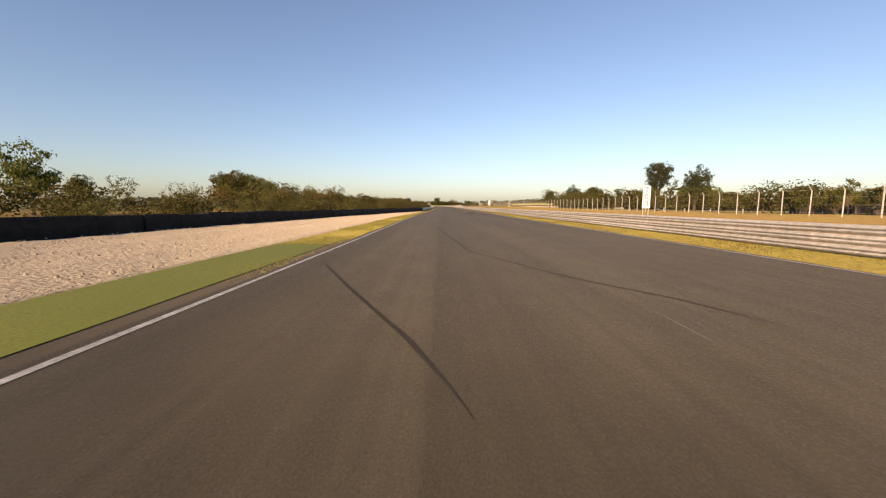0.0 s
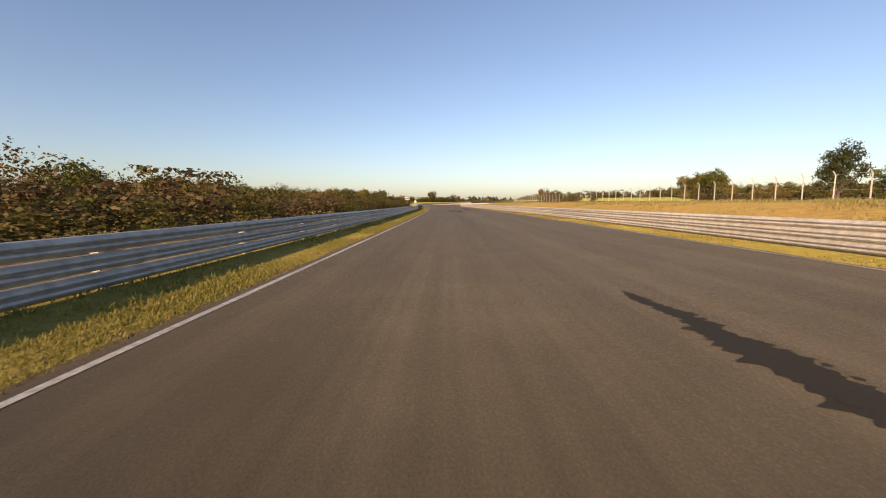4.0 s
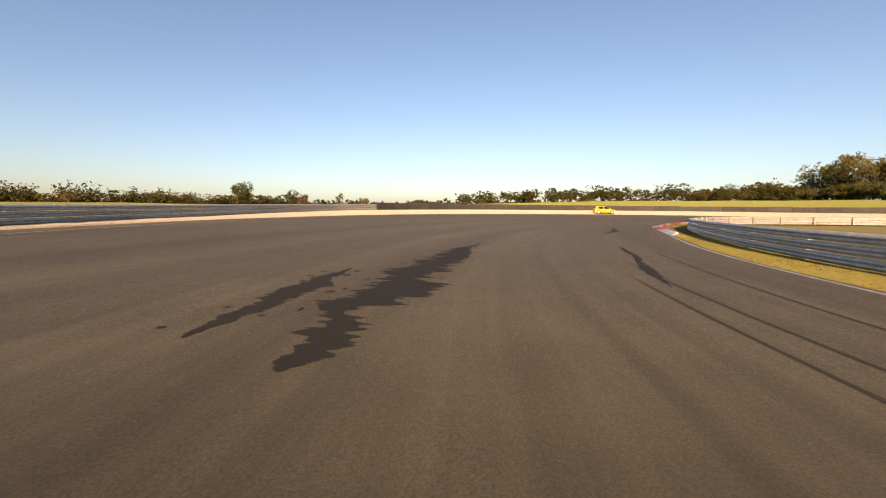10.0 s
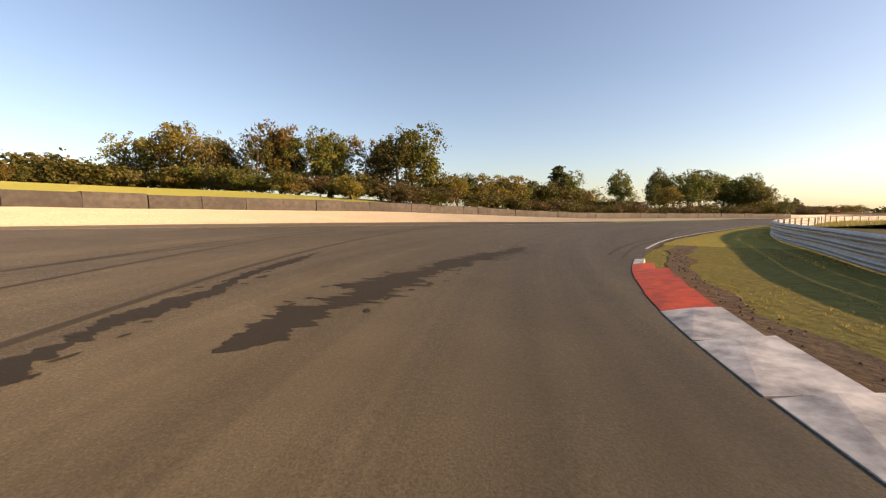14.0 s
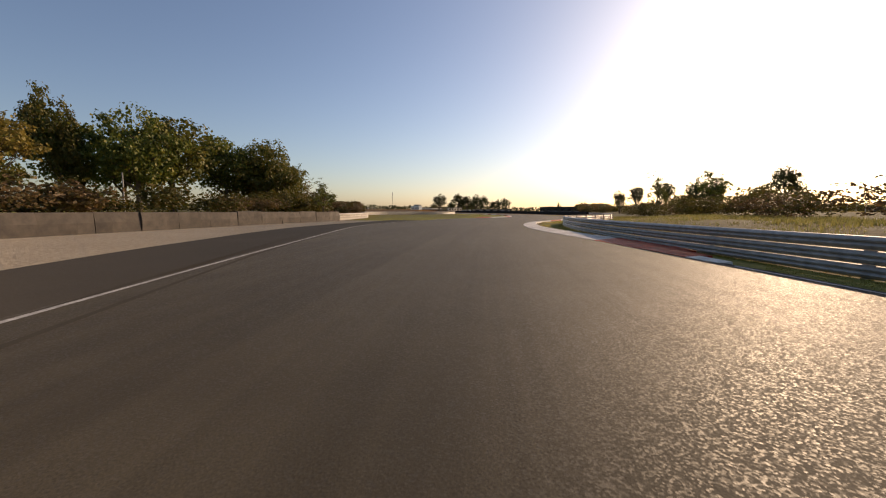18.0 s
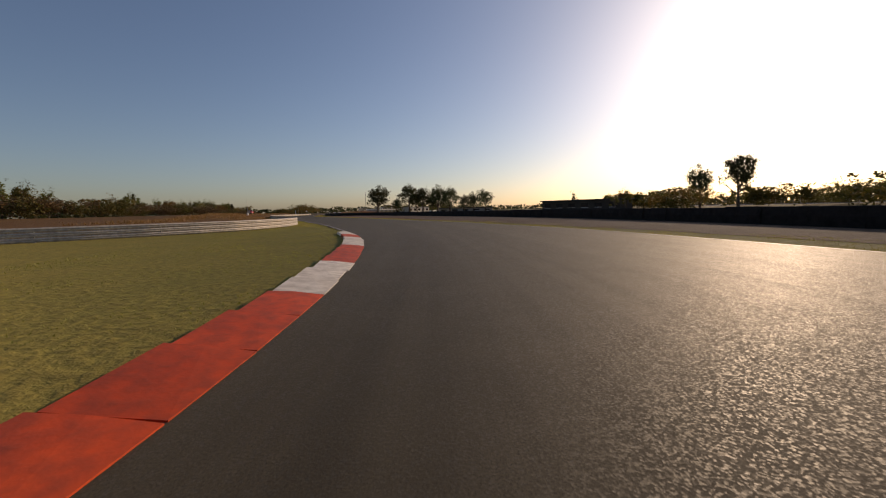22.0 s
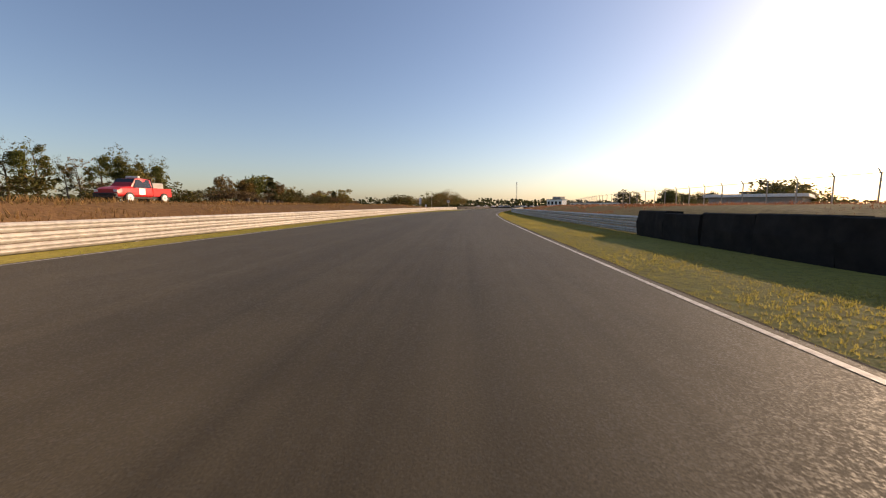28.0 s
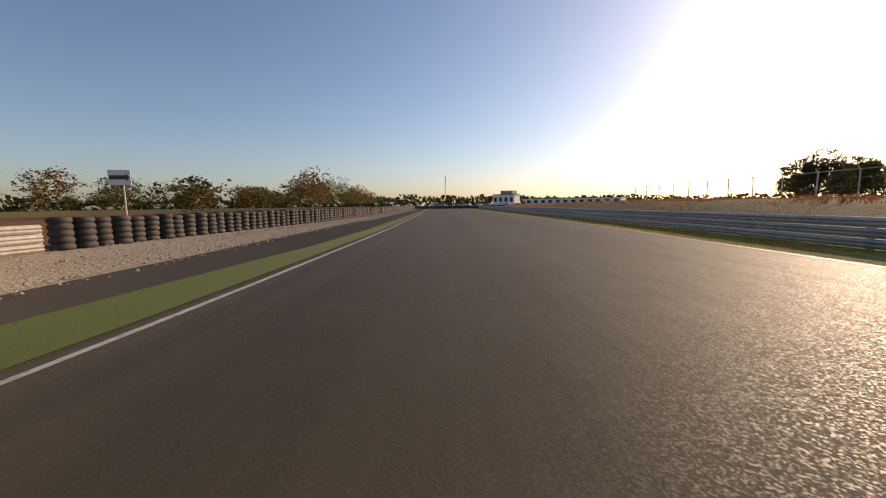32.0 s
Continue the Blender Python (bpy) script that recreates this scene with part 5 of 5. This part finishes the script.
tufts("grass", 40000, -20, 95, GL, lambda s: LW(s) - 0.16, 0.02, 0.06, M_LAWNBLADE, "short green grass beside the track", 15)
tufts("grass", 80000, 95, 267, GL, lambda s: LW(s) - 0.16, 0.02, 0.06, M_BLADE, "short dry grass beside the track", 1)
tufts("grass", 9000, 88, 262, LB, GL, 0.04, 0.10, M_BLADE, "short dry grass under the barrier", 2)
tufts("grass", 40000, -20, 410, lambda s: RW(s) + (1.15 if (308 < s < 328 or 349 < s < 406) else 0.2), lambda s: min(RB(s), RW(s) + 4.5), 0.02, 0.06, M_BLADE, "short dry grass beside the track", 3)
tufts("grass", 90000, 410, 960, lambda s: RW(s) + (1.1 if 485 < s < 534 else 0.2), lambda s: min(RB(s), RW(s) + 3.6), 0.015, 0.045, M_LAWNBLADE, "short yellow-green grass beside the track", 13, None, 4)
tufts("grass", 60000, 520, 842, lambda s: max(LB(s), LW(s) - 9), lambda s: LW(s) - (0.95 if 536 < s < 593 else 0.16), 0.015, 0.045, M_LAWNBLADE, "short mown grass beside the track", 4)
tufts("tall_grass", 40000, 130, 306, lambda s: RB(s) + 0.6, lambda s: RB(s) + 20, 0.12, 0.32, M_STRAW, "tall dry yellow grass on the bank", 5, rise_right)
tufts("tall_grass", 24000, 446, 560, lambda s: RB(s) + 0.6, lambda s: RB(s) + 20, 0.14, 0.4, M_STRAW, "tall dry brown grass on the bank", 6, rise_right)
tufts("tall_grass", 36000, 725, 975, lambda s: RB(s) + 0.6, lambda s: RB(s) + 20, 0.12, 0.34, M_RUST, "tall rusty dry grass on the bank", 7, rise_right)
tufts("tall_grass", 26000, -20, 130, lambda s: RB(s) + 0.6, lambda s: RB(s) + 16, 0.1, 0.3, M_RUST, "tall rusty dry grass behind the barrier", 8)
tufts("tall_grass", 26000, 600, 860, lambda s: LB(s) - 0.6, lambda s: LB(s) - 11, 0.15, 0.42, M_RUST, "tall rusty dry grass behind the barrier", 9, heath)
tufts("grass", 60000, 700, 870, lambda s: RW(s) + 0.2, lambda s: min(RB(s), RW(s) + 4.5), 0.015, 0.045, M_LAWNBLADE, "short yellow-green grass beside the track", 14)
# ---------------------------------------------------------------- small builders


def box_data(name, cx, cy, cz, lx, ly, lz, material, parent, label="", bevel=0.0):
    """A box part in the thing's own axes; its centre and its lengths."""
    bm = bmesh.new()
    bmesh.ops.create_cube(bm, size=1)
    for w in bm.verts:
        w.co = Vector((cx + w.co.x * lx, cy + w.co.y * ly, cz + w.co.z * lz))
    if bevel:
        bmesh.ops.bevel(bm, geom=bm.edges[:], offset=bevel, segments=2, affect='EDGES')
    me = bpy.data.meshes.new(name)
    bm.to_mesh(me)
    bm.free()
    me.materials.append(material)
    ob = new(name, me)
    ob.parent = parent
    return tagged(ob, label)


def rod(name, a, b, r, material, parent, label="", seg=10, r2=None):
    v, f = [], []
    tube(v, f, [Vector(a), Vector(b)], [r, r if r2 is None else r2], seg)
    f += [tuple(range(seg))[::-1], tuple(range(seg, 2 * seg))]
    ob = obj(name, v, f, material, parent, False)
    return tagged(ob, label)


def flat(name, pts, y, material, parent, label="", th=0.004):
    """A flat figure in the x-z plane of a thing, facing -y."""
    n = len(pts)
    v = [Vector((x, y, z)) for x, z in pts] + [Vector((x, y + th, z)) for x, z in pts]
    f = [tuple(range(n)), tuple(range(2 * n - 1, n - 1, -1))] + [(i, (i + 1) % n, n + (i + 1) % n, n + i) for i in range(n)]
    return tagged(obj(name, v, f, material, parent), label)


def letters(text, size, x, z, y, material, parent, name="numeral"):
    cu = bpy.data.curves.new("numeral", 'FONT')
    cu.body, cu.size, cu.align_x, cu.align_y, cu.extrude = text, size, 'CENTER', 'CENTER', 0.002
    ob = new("numeral", cu)
    me = bpy.data.meshes.new_from_object(ob.evaluated_get(bpy.context.evaluated_depsgraph_get()))
    bpy.data.objects.remove(ob)
    me.materials.append(material)
    ob = new(name, me)
    ob.parent = parent
    ob.matrix_basis = Matrix.Translation((x, y, z)) @ Matrix.Rotation(math.pi / 2, 4, 'X')
    return ob


def stand(name, x, y, yaw, label, category, group="", z=None):
    ob = new(name)
    ob.matrix_basis = Matrix.Translation((x, y, land(x, y) if z is None else z)) @ Matrix.Rotation(radians(yaw), 4, 'Z')
    return tagged(ob, label, category, group)


# ---------------------------------------------------------------- boards and signs
def distance_board(s, o, text):
    p = at(s, o)
    t = stand("distance_board", p.x, p.y, heading(s), "tall white distance board with black numerals behind the barrier", "sign", "distance boards")
    box_data("panel", 0, 0, 1.65, 0.62, 0.03, 1.75, M_WHITE, t, bevel=0.008)
    rod("post", (-0.22, 0.05, -0.1), (-0.22, 0.05, 2.5), 0.03, M_STEEL, t)
    rod("post", (0.22, 0.05, -0.1), (0.22, 0.05, 2.5), 0.03, M_STEEL, t)
    for i, ch in enumerate(text):
        letters(ch, 0.62, 0, 2.22 - i * 0.55, -0.02, M_BLACK, t)


distance_board(31.5, 16.6, "200")
distance_board(139.5, 16.8, "100")


def arrow_sign(x, y, yaw, w, h, zc, posts, label):
    t = stand("arrow_sign", x, y, yaw, label, "sign", "arrow signs")
    box_data("panel", 0, 0, zc, w, 0.03, h, M_WHITE, t, bevel=0.006)
    a, b = w * 0.44, h * 0.14
    flat("arrow", [(-a, zc - b), (a * 0.72, zc - b), (a * 0.62, zc - h * 0.36), (a, zc), (a * 0.62, zc + h * 0.36), (a * 0.72, zc + b), (-a, zc + b)], -0.021, M_ARROW, t, "dark grey arrow")
    for px in posts:
        rod("post", (px, 0.05, -0.1), (px, 0.05, zc + h * 0.4), 0.04, M_STEEL, t)


arrow_sign(-9.8, 265.4, 36, 1.6, 0.76, 2.7, (0.0,), "white sign with a dark arrow on a post behind the barrier")
arrow_sign(249.8, -65.6, -150, 0.98, 0.72, 2.45, (0.12,), "weathered white sign with a black arrow behind the tyre wall")
t = stand("square_sign", -9.9, 304.6, 4, "small plain white sign on a post", "sign")
box_data("panel", 0, 0, 1.85, 0.66, 0.03, 0.76, M_WHITE, t, bevel=0.006)
rod("post", (0, 0.04, -0.1), (0, 0.04, 2.1), 0.03, M_STEEL, t)
t = stand("sign_panel", 179, 93, -130, "small weathered grey board on a post", "sign")
box_data("panel", 0, 0, 1.1, 0.8, 0.04, 0.75, M_WEATHER, t, bevel=0.006)
rod("post", (0, 0.05, -0.1), (0, 0.05, 1.3), 0.04, M_BARK, t)
t = stand("distance_board", 226.2, -11.4, -150, "tall pale distance board with dark blue numerals on one post", "sign", "distance boards")
box_data("panel", 0, 0, 2.2, 0.46, 0.04, 1.35, M_WHITE, t, bevel=0.006)
for i, ch in enumerate("100"):
    letters(ch, 0.5, 0, 2.62 - i * 0.42, -0.025, M_NAVY, t)
rod("post", (0, 0.06, -0.1), (0, 0.06, 2.6), 0.04, M_STEEL, t)

# ---------------------------------------------------------------- poles
t = stand("camera_pole", 240, -38.4, -150, "slim grey pole with a camera housing on top", "pole")
rod("pole", (0, 0, -0.2), (0, 0, 4.6), 0.042, M_STEEL, t, r2=0.04)
box_data("housing", 0.1, -0.05, 4.62, 0.34, 0.2, 0.17, M_WHITE, t, bevel=0.03)
box_data("junction_box", 0, -0.09, 1.3, 0.18, 0.12, 0.28, M_WEATHER, t, bevel=0.01)
t = stand("box", 242.5, -39.2, -140, "small white equipment box behind the barrier", "box")
box_data("cabinet", 0, 0, 0.45, 0.4, 0.3, 0.9, M_WHITE, t, bevel=0.02)
t = stand("flag_pole", 181.6, 90, 0, "tall thin grey mast with a white base", "pole")
rod("pole", (0, 0, -0.2), (0, 0, 5.4), 0.05, M_STEEL, t, r2=0.025)
box_data("base", 0, 0, 0.35, 0.4, 0.4, 0.7, M_WHITE, t, bevel=0.03)
t = stand("utility_pole", 135, 260, 0, "grey wooden pole before the wood", "pole")
rod("pole", (0, 0, -0.2), (0, 0, 4.0), 0.07, M_WEATHER, t, r2=0.05)
t = stand("aerial_pole", 22.5, 133.8, 0, "white pole with a thin aerial beside the fence", "pole")
rod("pole", (0, 0, -0.2), (0, 0, 2.9), 0.05, M_WHITE, t, r2=0.045)
rod("aerial", (0, 0, 2.85), (0, 0, 4.9), 0.018, M_STEEL, t)
box_data("base", 0.3, 0, 0.12, 0.5, 0.35, 0.24, M_CONCRETE, t, bevel=0.02)
t = stand("lattice_mast", 414, -606, 20, "tall thin steel lattice mast on the horizon", "mast", z=0)
for k in range(3):
    a = 2 * math.pi * k / 3
    rod("leg", (0.9 * math.cos(a), 0.9 * math.sin(a), 0), (0.5 * math.cos(a), 0.5 * math.sin(a), 42), 0.22, M_WEATHER, t, seg=6)
for i in range(21):
    a = 2 * math.pi * (i % 3) / 3
    b = a + 2 * math.pi / 3
    rod("brace", (0.85 * math.cos(a), 0.85 * math.sin(a), 2 * i), (0.8 * math.cos(b), 0.8 * math.sin(b), 2 * i + 2), 0.12, M_WEATHER, t, seg=4)
rod("antenna", (0, 0, 36), (0, 0, 43), 0.7, M_WHITE, t, seg=8)

# ---------------------------------------------------------------- fences


def fence(s0, s1, fo, gap, h, label, crank=-1, wires=4, rail=False):
    """Concrete posts with cranked heads and strained wire."""
    t = thing("fence", at(s0, fo(s0)), label, "fence")
    n = int((s1 - s0) / gap)
    tops = []
    for i in range(n + 1):
        s = s0 + gap * i
        p = at(s, fo(s))
        p.z = land(p.x, p.y) - 0.15
        side = (at(s, fo(s) + crank) - at(s, fo(s))).normalized()
        side.z = 0
        lean = side * rnd(-0.03, 0.03)
        v, f = [], []
        tube(v, f, [p, p + lean + Vector((0, 0, h + 0.15)), p + lean + Vector((0, 0, h + 0.15)) + side * 0.22 + Vector((0, 0, 0.3))], [0.05, 0.045, 0.03], 6)
        part("post", v, f, M_CONCRETE, t)
        tops.append((p, side))
    for k in range(wires):
        z = 0.3 + (h - 0.25) * k / (wires - 1)
        v, f = [], []
        tube(v, f, [p + Vector((0, 0, z + 0.15)) for p, q in tops], [0.005 if not (rail and k == wires - 1) else 0.03] * len(tops), 4)
        part("wire", v, f, M_STEEL, t)
    v, f = [], []
    for (p, a), (q, b) in zip(tops, tops[1:]):
        m = max(2, int((q - p).length / 0.32))
        for i in range(m):
            for u0, u1 in (((i) / m, (i + 1) / m), ((i + 1) / m, i / m)):
                e0, e1 = p.lerp(q, u0) + Vector((0, 0, 0.3)), p.lerp(q, u1) + Vector((0, 0, h + 0.1))
                w = (q - p).normalized() * 0.0015
                j = len(v)
                v += [e0 - w, e0 + w, e1 + w, e1 - w]
                f.append((j, j + 1, j + 2, j + 3))
    part("mesh", v, f, M_STEEL, t, "fine wire mesh")
    return t


random.seed(21)
fence(-40, 300, const(28.5), 2.5, 1.95, "wire fence on concrete posts with cranked heads")
fence(712, 905, lambda s: RB(s) + 17, 3.0, 1.9, "tall wire fence on cranked posts along a bank", rail=True)
t = thing("rail_fence", at(40, 30), "low pale post-and-rail fence in the field", "fence")
for i in range(26):
    p = at(40 + i * 5, 31)
    v, f = [], []
    tube(v, f, [p, p + Vector((0, 0, 1.0))], [0.06, 0.06], 5)
    part("post", v, f, M_WEATHER, t)

# ---------------------------------------------------------------- vehicles


def body_mesh(name, sections, material, parent, label=""):
    """A shell through cross sections (y, half width, bottom, shoulder, roof half width, roof)."""
    v, f = [], []
    for y, hw, zb, zs, rw, zr in sections:
        v += [Vector(p) for p in ((-hw * 0.9, y, zb), (-hw, y, zb + 0.12), (-hw, y, (zb + zs) / 2), (-hw * 0.97, y, zs), (-rw, y, zr - 0.03), (-rw * 0.8, y, zr),
                                  (rw * 0.8, y, zr), (rw, y, zr - 0.03), (hw * 0.97, y, zs), (hw, y, (zb + zs) / 2), (hw, y, zb + 0.12), (hw * 0.9, y, zb))]
    m = 12
    for i in range(len(sections) - 1):
        for c in range(m):
            f.append((i * m + c, i * m + (c + 1) % m, (i + 1) * m + (c + 1) % m, (i + 1) * m + c))
    f += [tuple(range(m))[::-1], tuple(range((len(sections) - 1) * m, len(sections) * m))]
    return tagged(obj(name, v, f, material, parent, False), label)


def wheel(x, y, r, parent, w=0.2):
    sgn = 1 if x > 0 else -1
    tyre = rod("wheel", (x - sgn * w / 2, y, r), (x + sgn * w / 2, y, r), r, M_TYRE, parent, seg=20)
    rim = rod("rim", (x + sgn * (w / 2 - 0.01), y, r), (x + sgn * (w / 2 + 0.012), y, r), r * 0.66, M_RIM, tyre, seg=14)
    rod("hub", (x + sgn * (w / 2), y, r), (x + sgn * (w / 2 + 0.03), y, r), r * 0.16, M_WEATHER, tyre, seg=8)


def glass(name, pts, parent):
    v = [Vector(p) for p in pts]
    return obj(name, v, [tuple(range(len(v)))], M_GLASS, parent)


s, o = where(61.0, 381.0)
t = stand("hatchback_car", 61.0, 381.0, -118, "small bright yellow three-door hatchback standing at the track edge", "car", z=lift(s, o))
body_mesh("body", [(-1.84, 0.70, 0.32, 0.70, 0.66, 0.78), (-1.80, 0.78, 0.24, 0.86, 0.62, 1.02), (-1.55, 0.82, 0.20, 0.90, 0.58, 1.36), (-0.9, 0.82, 0.20, 0.88, 0.60, 1.42), (-0.1, 0.82, 0.20, 0.86, 0.60, 1.40),
                   (0.35, 0.82, 0.20, 0.85, 0.62, 1.22), (0.95, 0.82, 0.20, 0.83, 0.70, 0.90), (1.55, 0.78, 0.22, 0.70, 0.66, 0.76), (1.82, 0.66, 0.28, 0.52, 0.58, 0.58)], M_CARYELLOW, t)
for sx in (-1, 1):
    glass("window", [(sx * 0.812, -0.32, 0.90), (sx * 0.812, 0.72, 0.89), (sx * 0.67, 0.22, 1.29), (sx * 0.655, -0.30, 1.35)], t)
    glass("rear_window", [(sx * 0.812, -0.42, 0.90), (sx * 0.812, -1.35, 0.95), (sx * 0.655, -1.25, 1.33), (sx * 0.645, -0.40, 1.36)], t)
    for wy in (-1.22, 1.18):
        rod("wheel_arch", (sx * 0.80, wy, 0.31), (sx * 0.828, wy, 0.31), 0.37, M_BLACK, t, seg=20)
        wheel(sx * 0.75, wy, 0.30, t)
    box_data("tail_light", sx * 0.70, -1.83, 0.92, 0.12, 0.05, 0.3, M_RED, t, bevel=0.02)
    box_data("headlight", sx * 0.60, 1.70, 0.62, 0.26, 0.16, 0.14, M_LAMP, t, bevel=0.03)
    box_data("mirror", sx * 0.90, 0.62, 0.94, 0.16, 0.1, 0.12, M_CARYELLOW, t, bevel=0.03)
    box_data("sill", sx * 0.80, -0.02, 0.22, 0.05, 1.7, 0.1, M_BLACK, t, bevel=0.01)
    box_data("door_handle", sx * 0.83, -0.15, 0.78, 0.02, 0.16, 0.03, M_BLACK, t)
glass("windscreen", [(-0.66, 0.95, 0.93), (0.66, 0.95, 0.93), (0.56, 0.22, 1.37), (-0.56, 0.22, 1.37)], t)
glass("tailgate_glass", [(-0.58, -1.815, 1.0), (0.58, -1.815, 1.0), (0.50, -1.60, 1.34), (-0.50, -1.60, 1.34)], t)
box_data("bumper", 0, -1.84, 0.40, 1.4, 0.1, 0.2, M_CARYELLOW, t, bevel=0.04)

t = stand("pickup_truck", 215, 43.0, 28, "red rescue pickup with a white door panel and a bull bar", "truck")
body_mesh("cab", [(-0.55, 0.84, 0.45, 1.05, 0.66, 1.72), (0.2, 0.86, 0.45, 1.05, 0.68, 1.78), (0.75, 0.86, 0.45, 1.04, 0.66, 1.72), (1.25, 0.86, 0.45, 1.02, 0.74, 1.18), (2.1, 0.84, 0.45, 0.98, 0.72, 1.06), (2.42, 0.80, 0.45, 0.86, 0.66, 0.94)], M_CARRED, t)
box_data("load_bed", 0, -1.5, 0.80, 1.68, 1.9, 0.62, M_CARRED, t, bevel=0.03)
box_data("chassis", 0, 0, 0.42, 1.4, 4.6, 0.16, M_BLACK, t)
box_data("light_bar", 0, 0.15, 1.86, 0.9, 0.22, 0.12, M_LAMP, t, bevel=0.02)
for sx in (-1, 1):
    rod("roll_bar", (sx * 0.7, -0.75, 1.1), (sx * 0.6, -0.75, 1.75), 0.04, M_BLACK, t)
    box_data("door_panel", sx * 0.868, 0.45, 0.82, 0.012, 0.55, 0.45, M_WHITE, t)
    glass("window", [(sx * 0.845, -0.45, 1.1), (sx * 0.845, 1.12, 1.08), (sx * 0.69, 0.72, 1.66), (sx * 0.68, -0.42, 1.68)], t)
    for wy in (-1.6, 1.55):
        wheel(sx * 0.78, wy, 0.38, t, 0.25)
    box_data("headlight", sx * 0.66, 2.42, 0.82, 0.26, 0.06, 0.16, M_LAMP, t, bevel=0.02)
rod("roll_bar", (-0.6, -0.75, 1.75), (0.6, -0.75, 1.75), 0.04, M_BLACK, t)
rod("bull_bar", (-0.75, 2.55, 0.62), (0.75, 2.55, 0.62), 0.06, M_BLACK, t)
box_data("bumper", 0, 2.48, 0.52, 1.6, 0.16, 0.26, M_BLACK, t, bevel=0.03)
box_data("equipment", 0.1, -1.5, 1.3, 1.1, 1.3, 0.45, M_WEATHER, t, bevel=0.03)
glass("windscreen", [(-0.72, 1.2, 1.2), (0.72, 1.2, 1.2), (0.62, 0.78, 1.72), (-0.62, 0.78, 1.72)], t)

random.seed(31)
for i in range(6):
    x, y = 236 + i * 2.4, 22 - i * 3.2
    t = stand("tyre_pile", x, y, rnd(0, 360), "heap of old black tyres in the brown grass", "tyres", "tyre heaps")
    ob = new("tyre_stack", STACK)
    ob.parent = t
    ob.scale = (1.2, 1.2, rnd(0.8, 1.3))
    if i % 2:
        ob = new("tyre_stack", STACK)
        ob.parent = t
        ob.location = (0.75, 0.1, 0)
        ob.scale = (1.1, 1.1, rnd(0.6, 1.0))
t = stand("marker_post", 209, 52, 0, "short white and black marker post", "post")
rod("post", (0, 0, -0.1), (0, 0, 0.7), 0.07, M_WHITE, t)
rod("band", (0, 0, 0.35), (0, 0, 0.52), 0.075, M_BLACK, t)

# far parked cars
random.seed(41)
CAR = stand("parked_car", 300, -262, 10, "distant parked car, a pale speck before the paddock", "car", "parked cars")
body_mesh("body", [(-2.1, 0.8, 0.3, 0.8, 0.7, 0.9), (-1.5, 0.85, 0.25, 0.95, 0.62, 1.4), (0.3, 0.85, 0.25, 0.95, 0.62, 1.42), (1.0, 0.85, 0.25, 0.9, 0.72, 1.0), (2.0, 0.78, 0.3, 0.7, 0.65, 0.8)], M_CARPAINT, CAR)
for sx in (-1, 1):
    glass("window", [(sx * 0.85, -1.3, 0.98), (sx * 0.85, 0.8, 0.98), (sx * 0.68, 0.3, 1.36), (sx * 0.66, -1.2, 1.36)], CAR)
    for wy in (-1.3, 1.3):
        rod("wheel", (sx * 0.7, wy, 0.32), (sx * 0.86, wy, 0.32), 0.32, M_TYRE, CAR, seg=12)
for i in range(22):
    copy_thing(CAR, Matrix.Translation((292 + i * 3.1 - 34, -262 + rnd(-6, 6) + i * 0.8, 0.0)) @ Matrix.Rotation(rnd(0, 6.28), 4, 'Z'))

# ---------------------------------------------------------------- buildings


def shed(name, ax, ay, bx, by, depth, h, label, wall_m, roof_m, doors=4, over=0.5):
    """A long low building between two corners of its near side."""
    d = Vector((bx - ax, by - ay, 0))
    ln = d.length
    t = stand(name, (ax + bx) / 2, (ay + by) / 2, math.degrees(math.atan2(d.y, d.x)), label, "building", z=0)
    box_data("wall", 0, depth / 2, h / 2 - 0.1, ln, depth, h + 0.2, wall_m, t)
    box_data("roof", 0, depth / 2, h + 0.16, ln + 2 * over, depth + 2 * over, 0.32, roof_m, t)
    for i in range(doors):
        x = -ln / 2 + ln * (i + 0.5) / doors
        w = ln / doors * 0.5
        win = box_data("window", x, -0.02, h * 0.55, w, 0.08, h * 0.4, M_GLASS, t)
        box_data("frame", x, -0.05, h * 0.34, w + 0.1, 0.06, 0.08, M_WHITE, win)
    return t


shed("long_shed", 94, 69, 75, 85, 7, 3.0, "long low dark timber shed with a flat roof", M_DARKWOOD, M_DARKROOF, 6)
shed("paddock_building", 136, 22, 112, 18, 8, 1.9, "low grey building behind the row of trees", M_WEATHER, M_DARKROOF, 5)
shed("clubhouse", 170, 4, 165, -14, 8, 2.2, "low building with a pale flat roof behind the fence", M_WEATHER, M_WHITE, 5)
shed("storage_building", 163, -26, 156, -50, 8, 3.4, "low building with a dark roof behind the fence", M_WEATHER, M_DARKROOF, 5)
shed("pit_building", 262, -322, 205, -300, 9, 4.2, "long white pit building far beyond the track", M_WHITE, M_DARKROOF, 12)
t = shed("control_tower", 286, -330, 270, -324, 8, 7.5, "pale two-storey race control building with a flat roof", M_WHITE, M_DARKROOF, 4)
box_data("upper_floor", 2, 4, 9.0, 9, 7, 2.4, M_WEATHER, t)
shed("marshal_hut", 47, 306, 51, 303, 3, 2.3, "small brown timber marshal hut on the bank", M_DARKWOOD, M_DARKROOF, 1, 0.25)
shed("spectator_terrace", 200, -296, 150, -268, 6, 2.2, "low white spectator terrace in the distance", M_WHITE, M_WEATHER, 8)
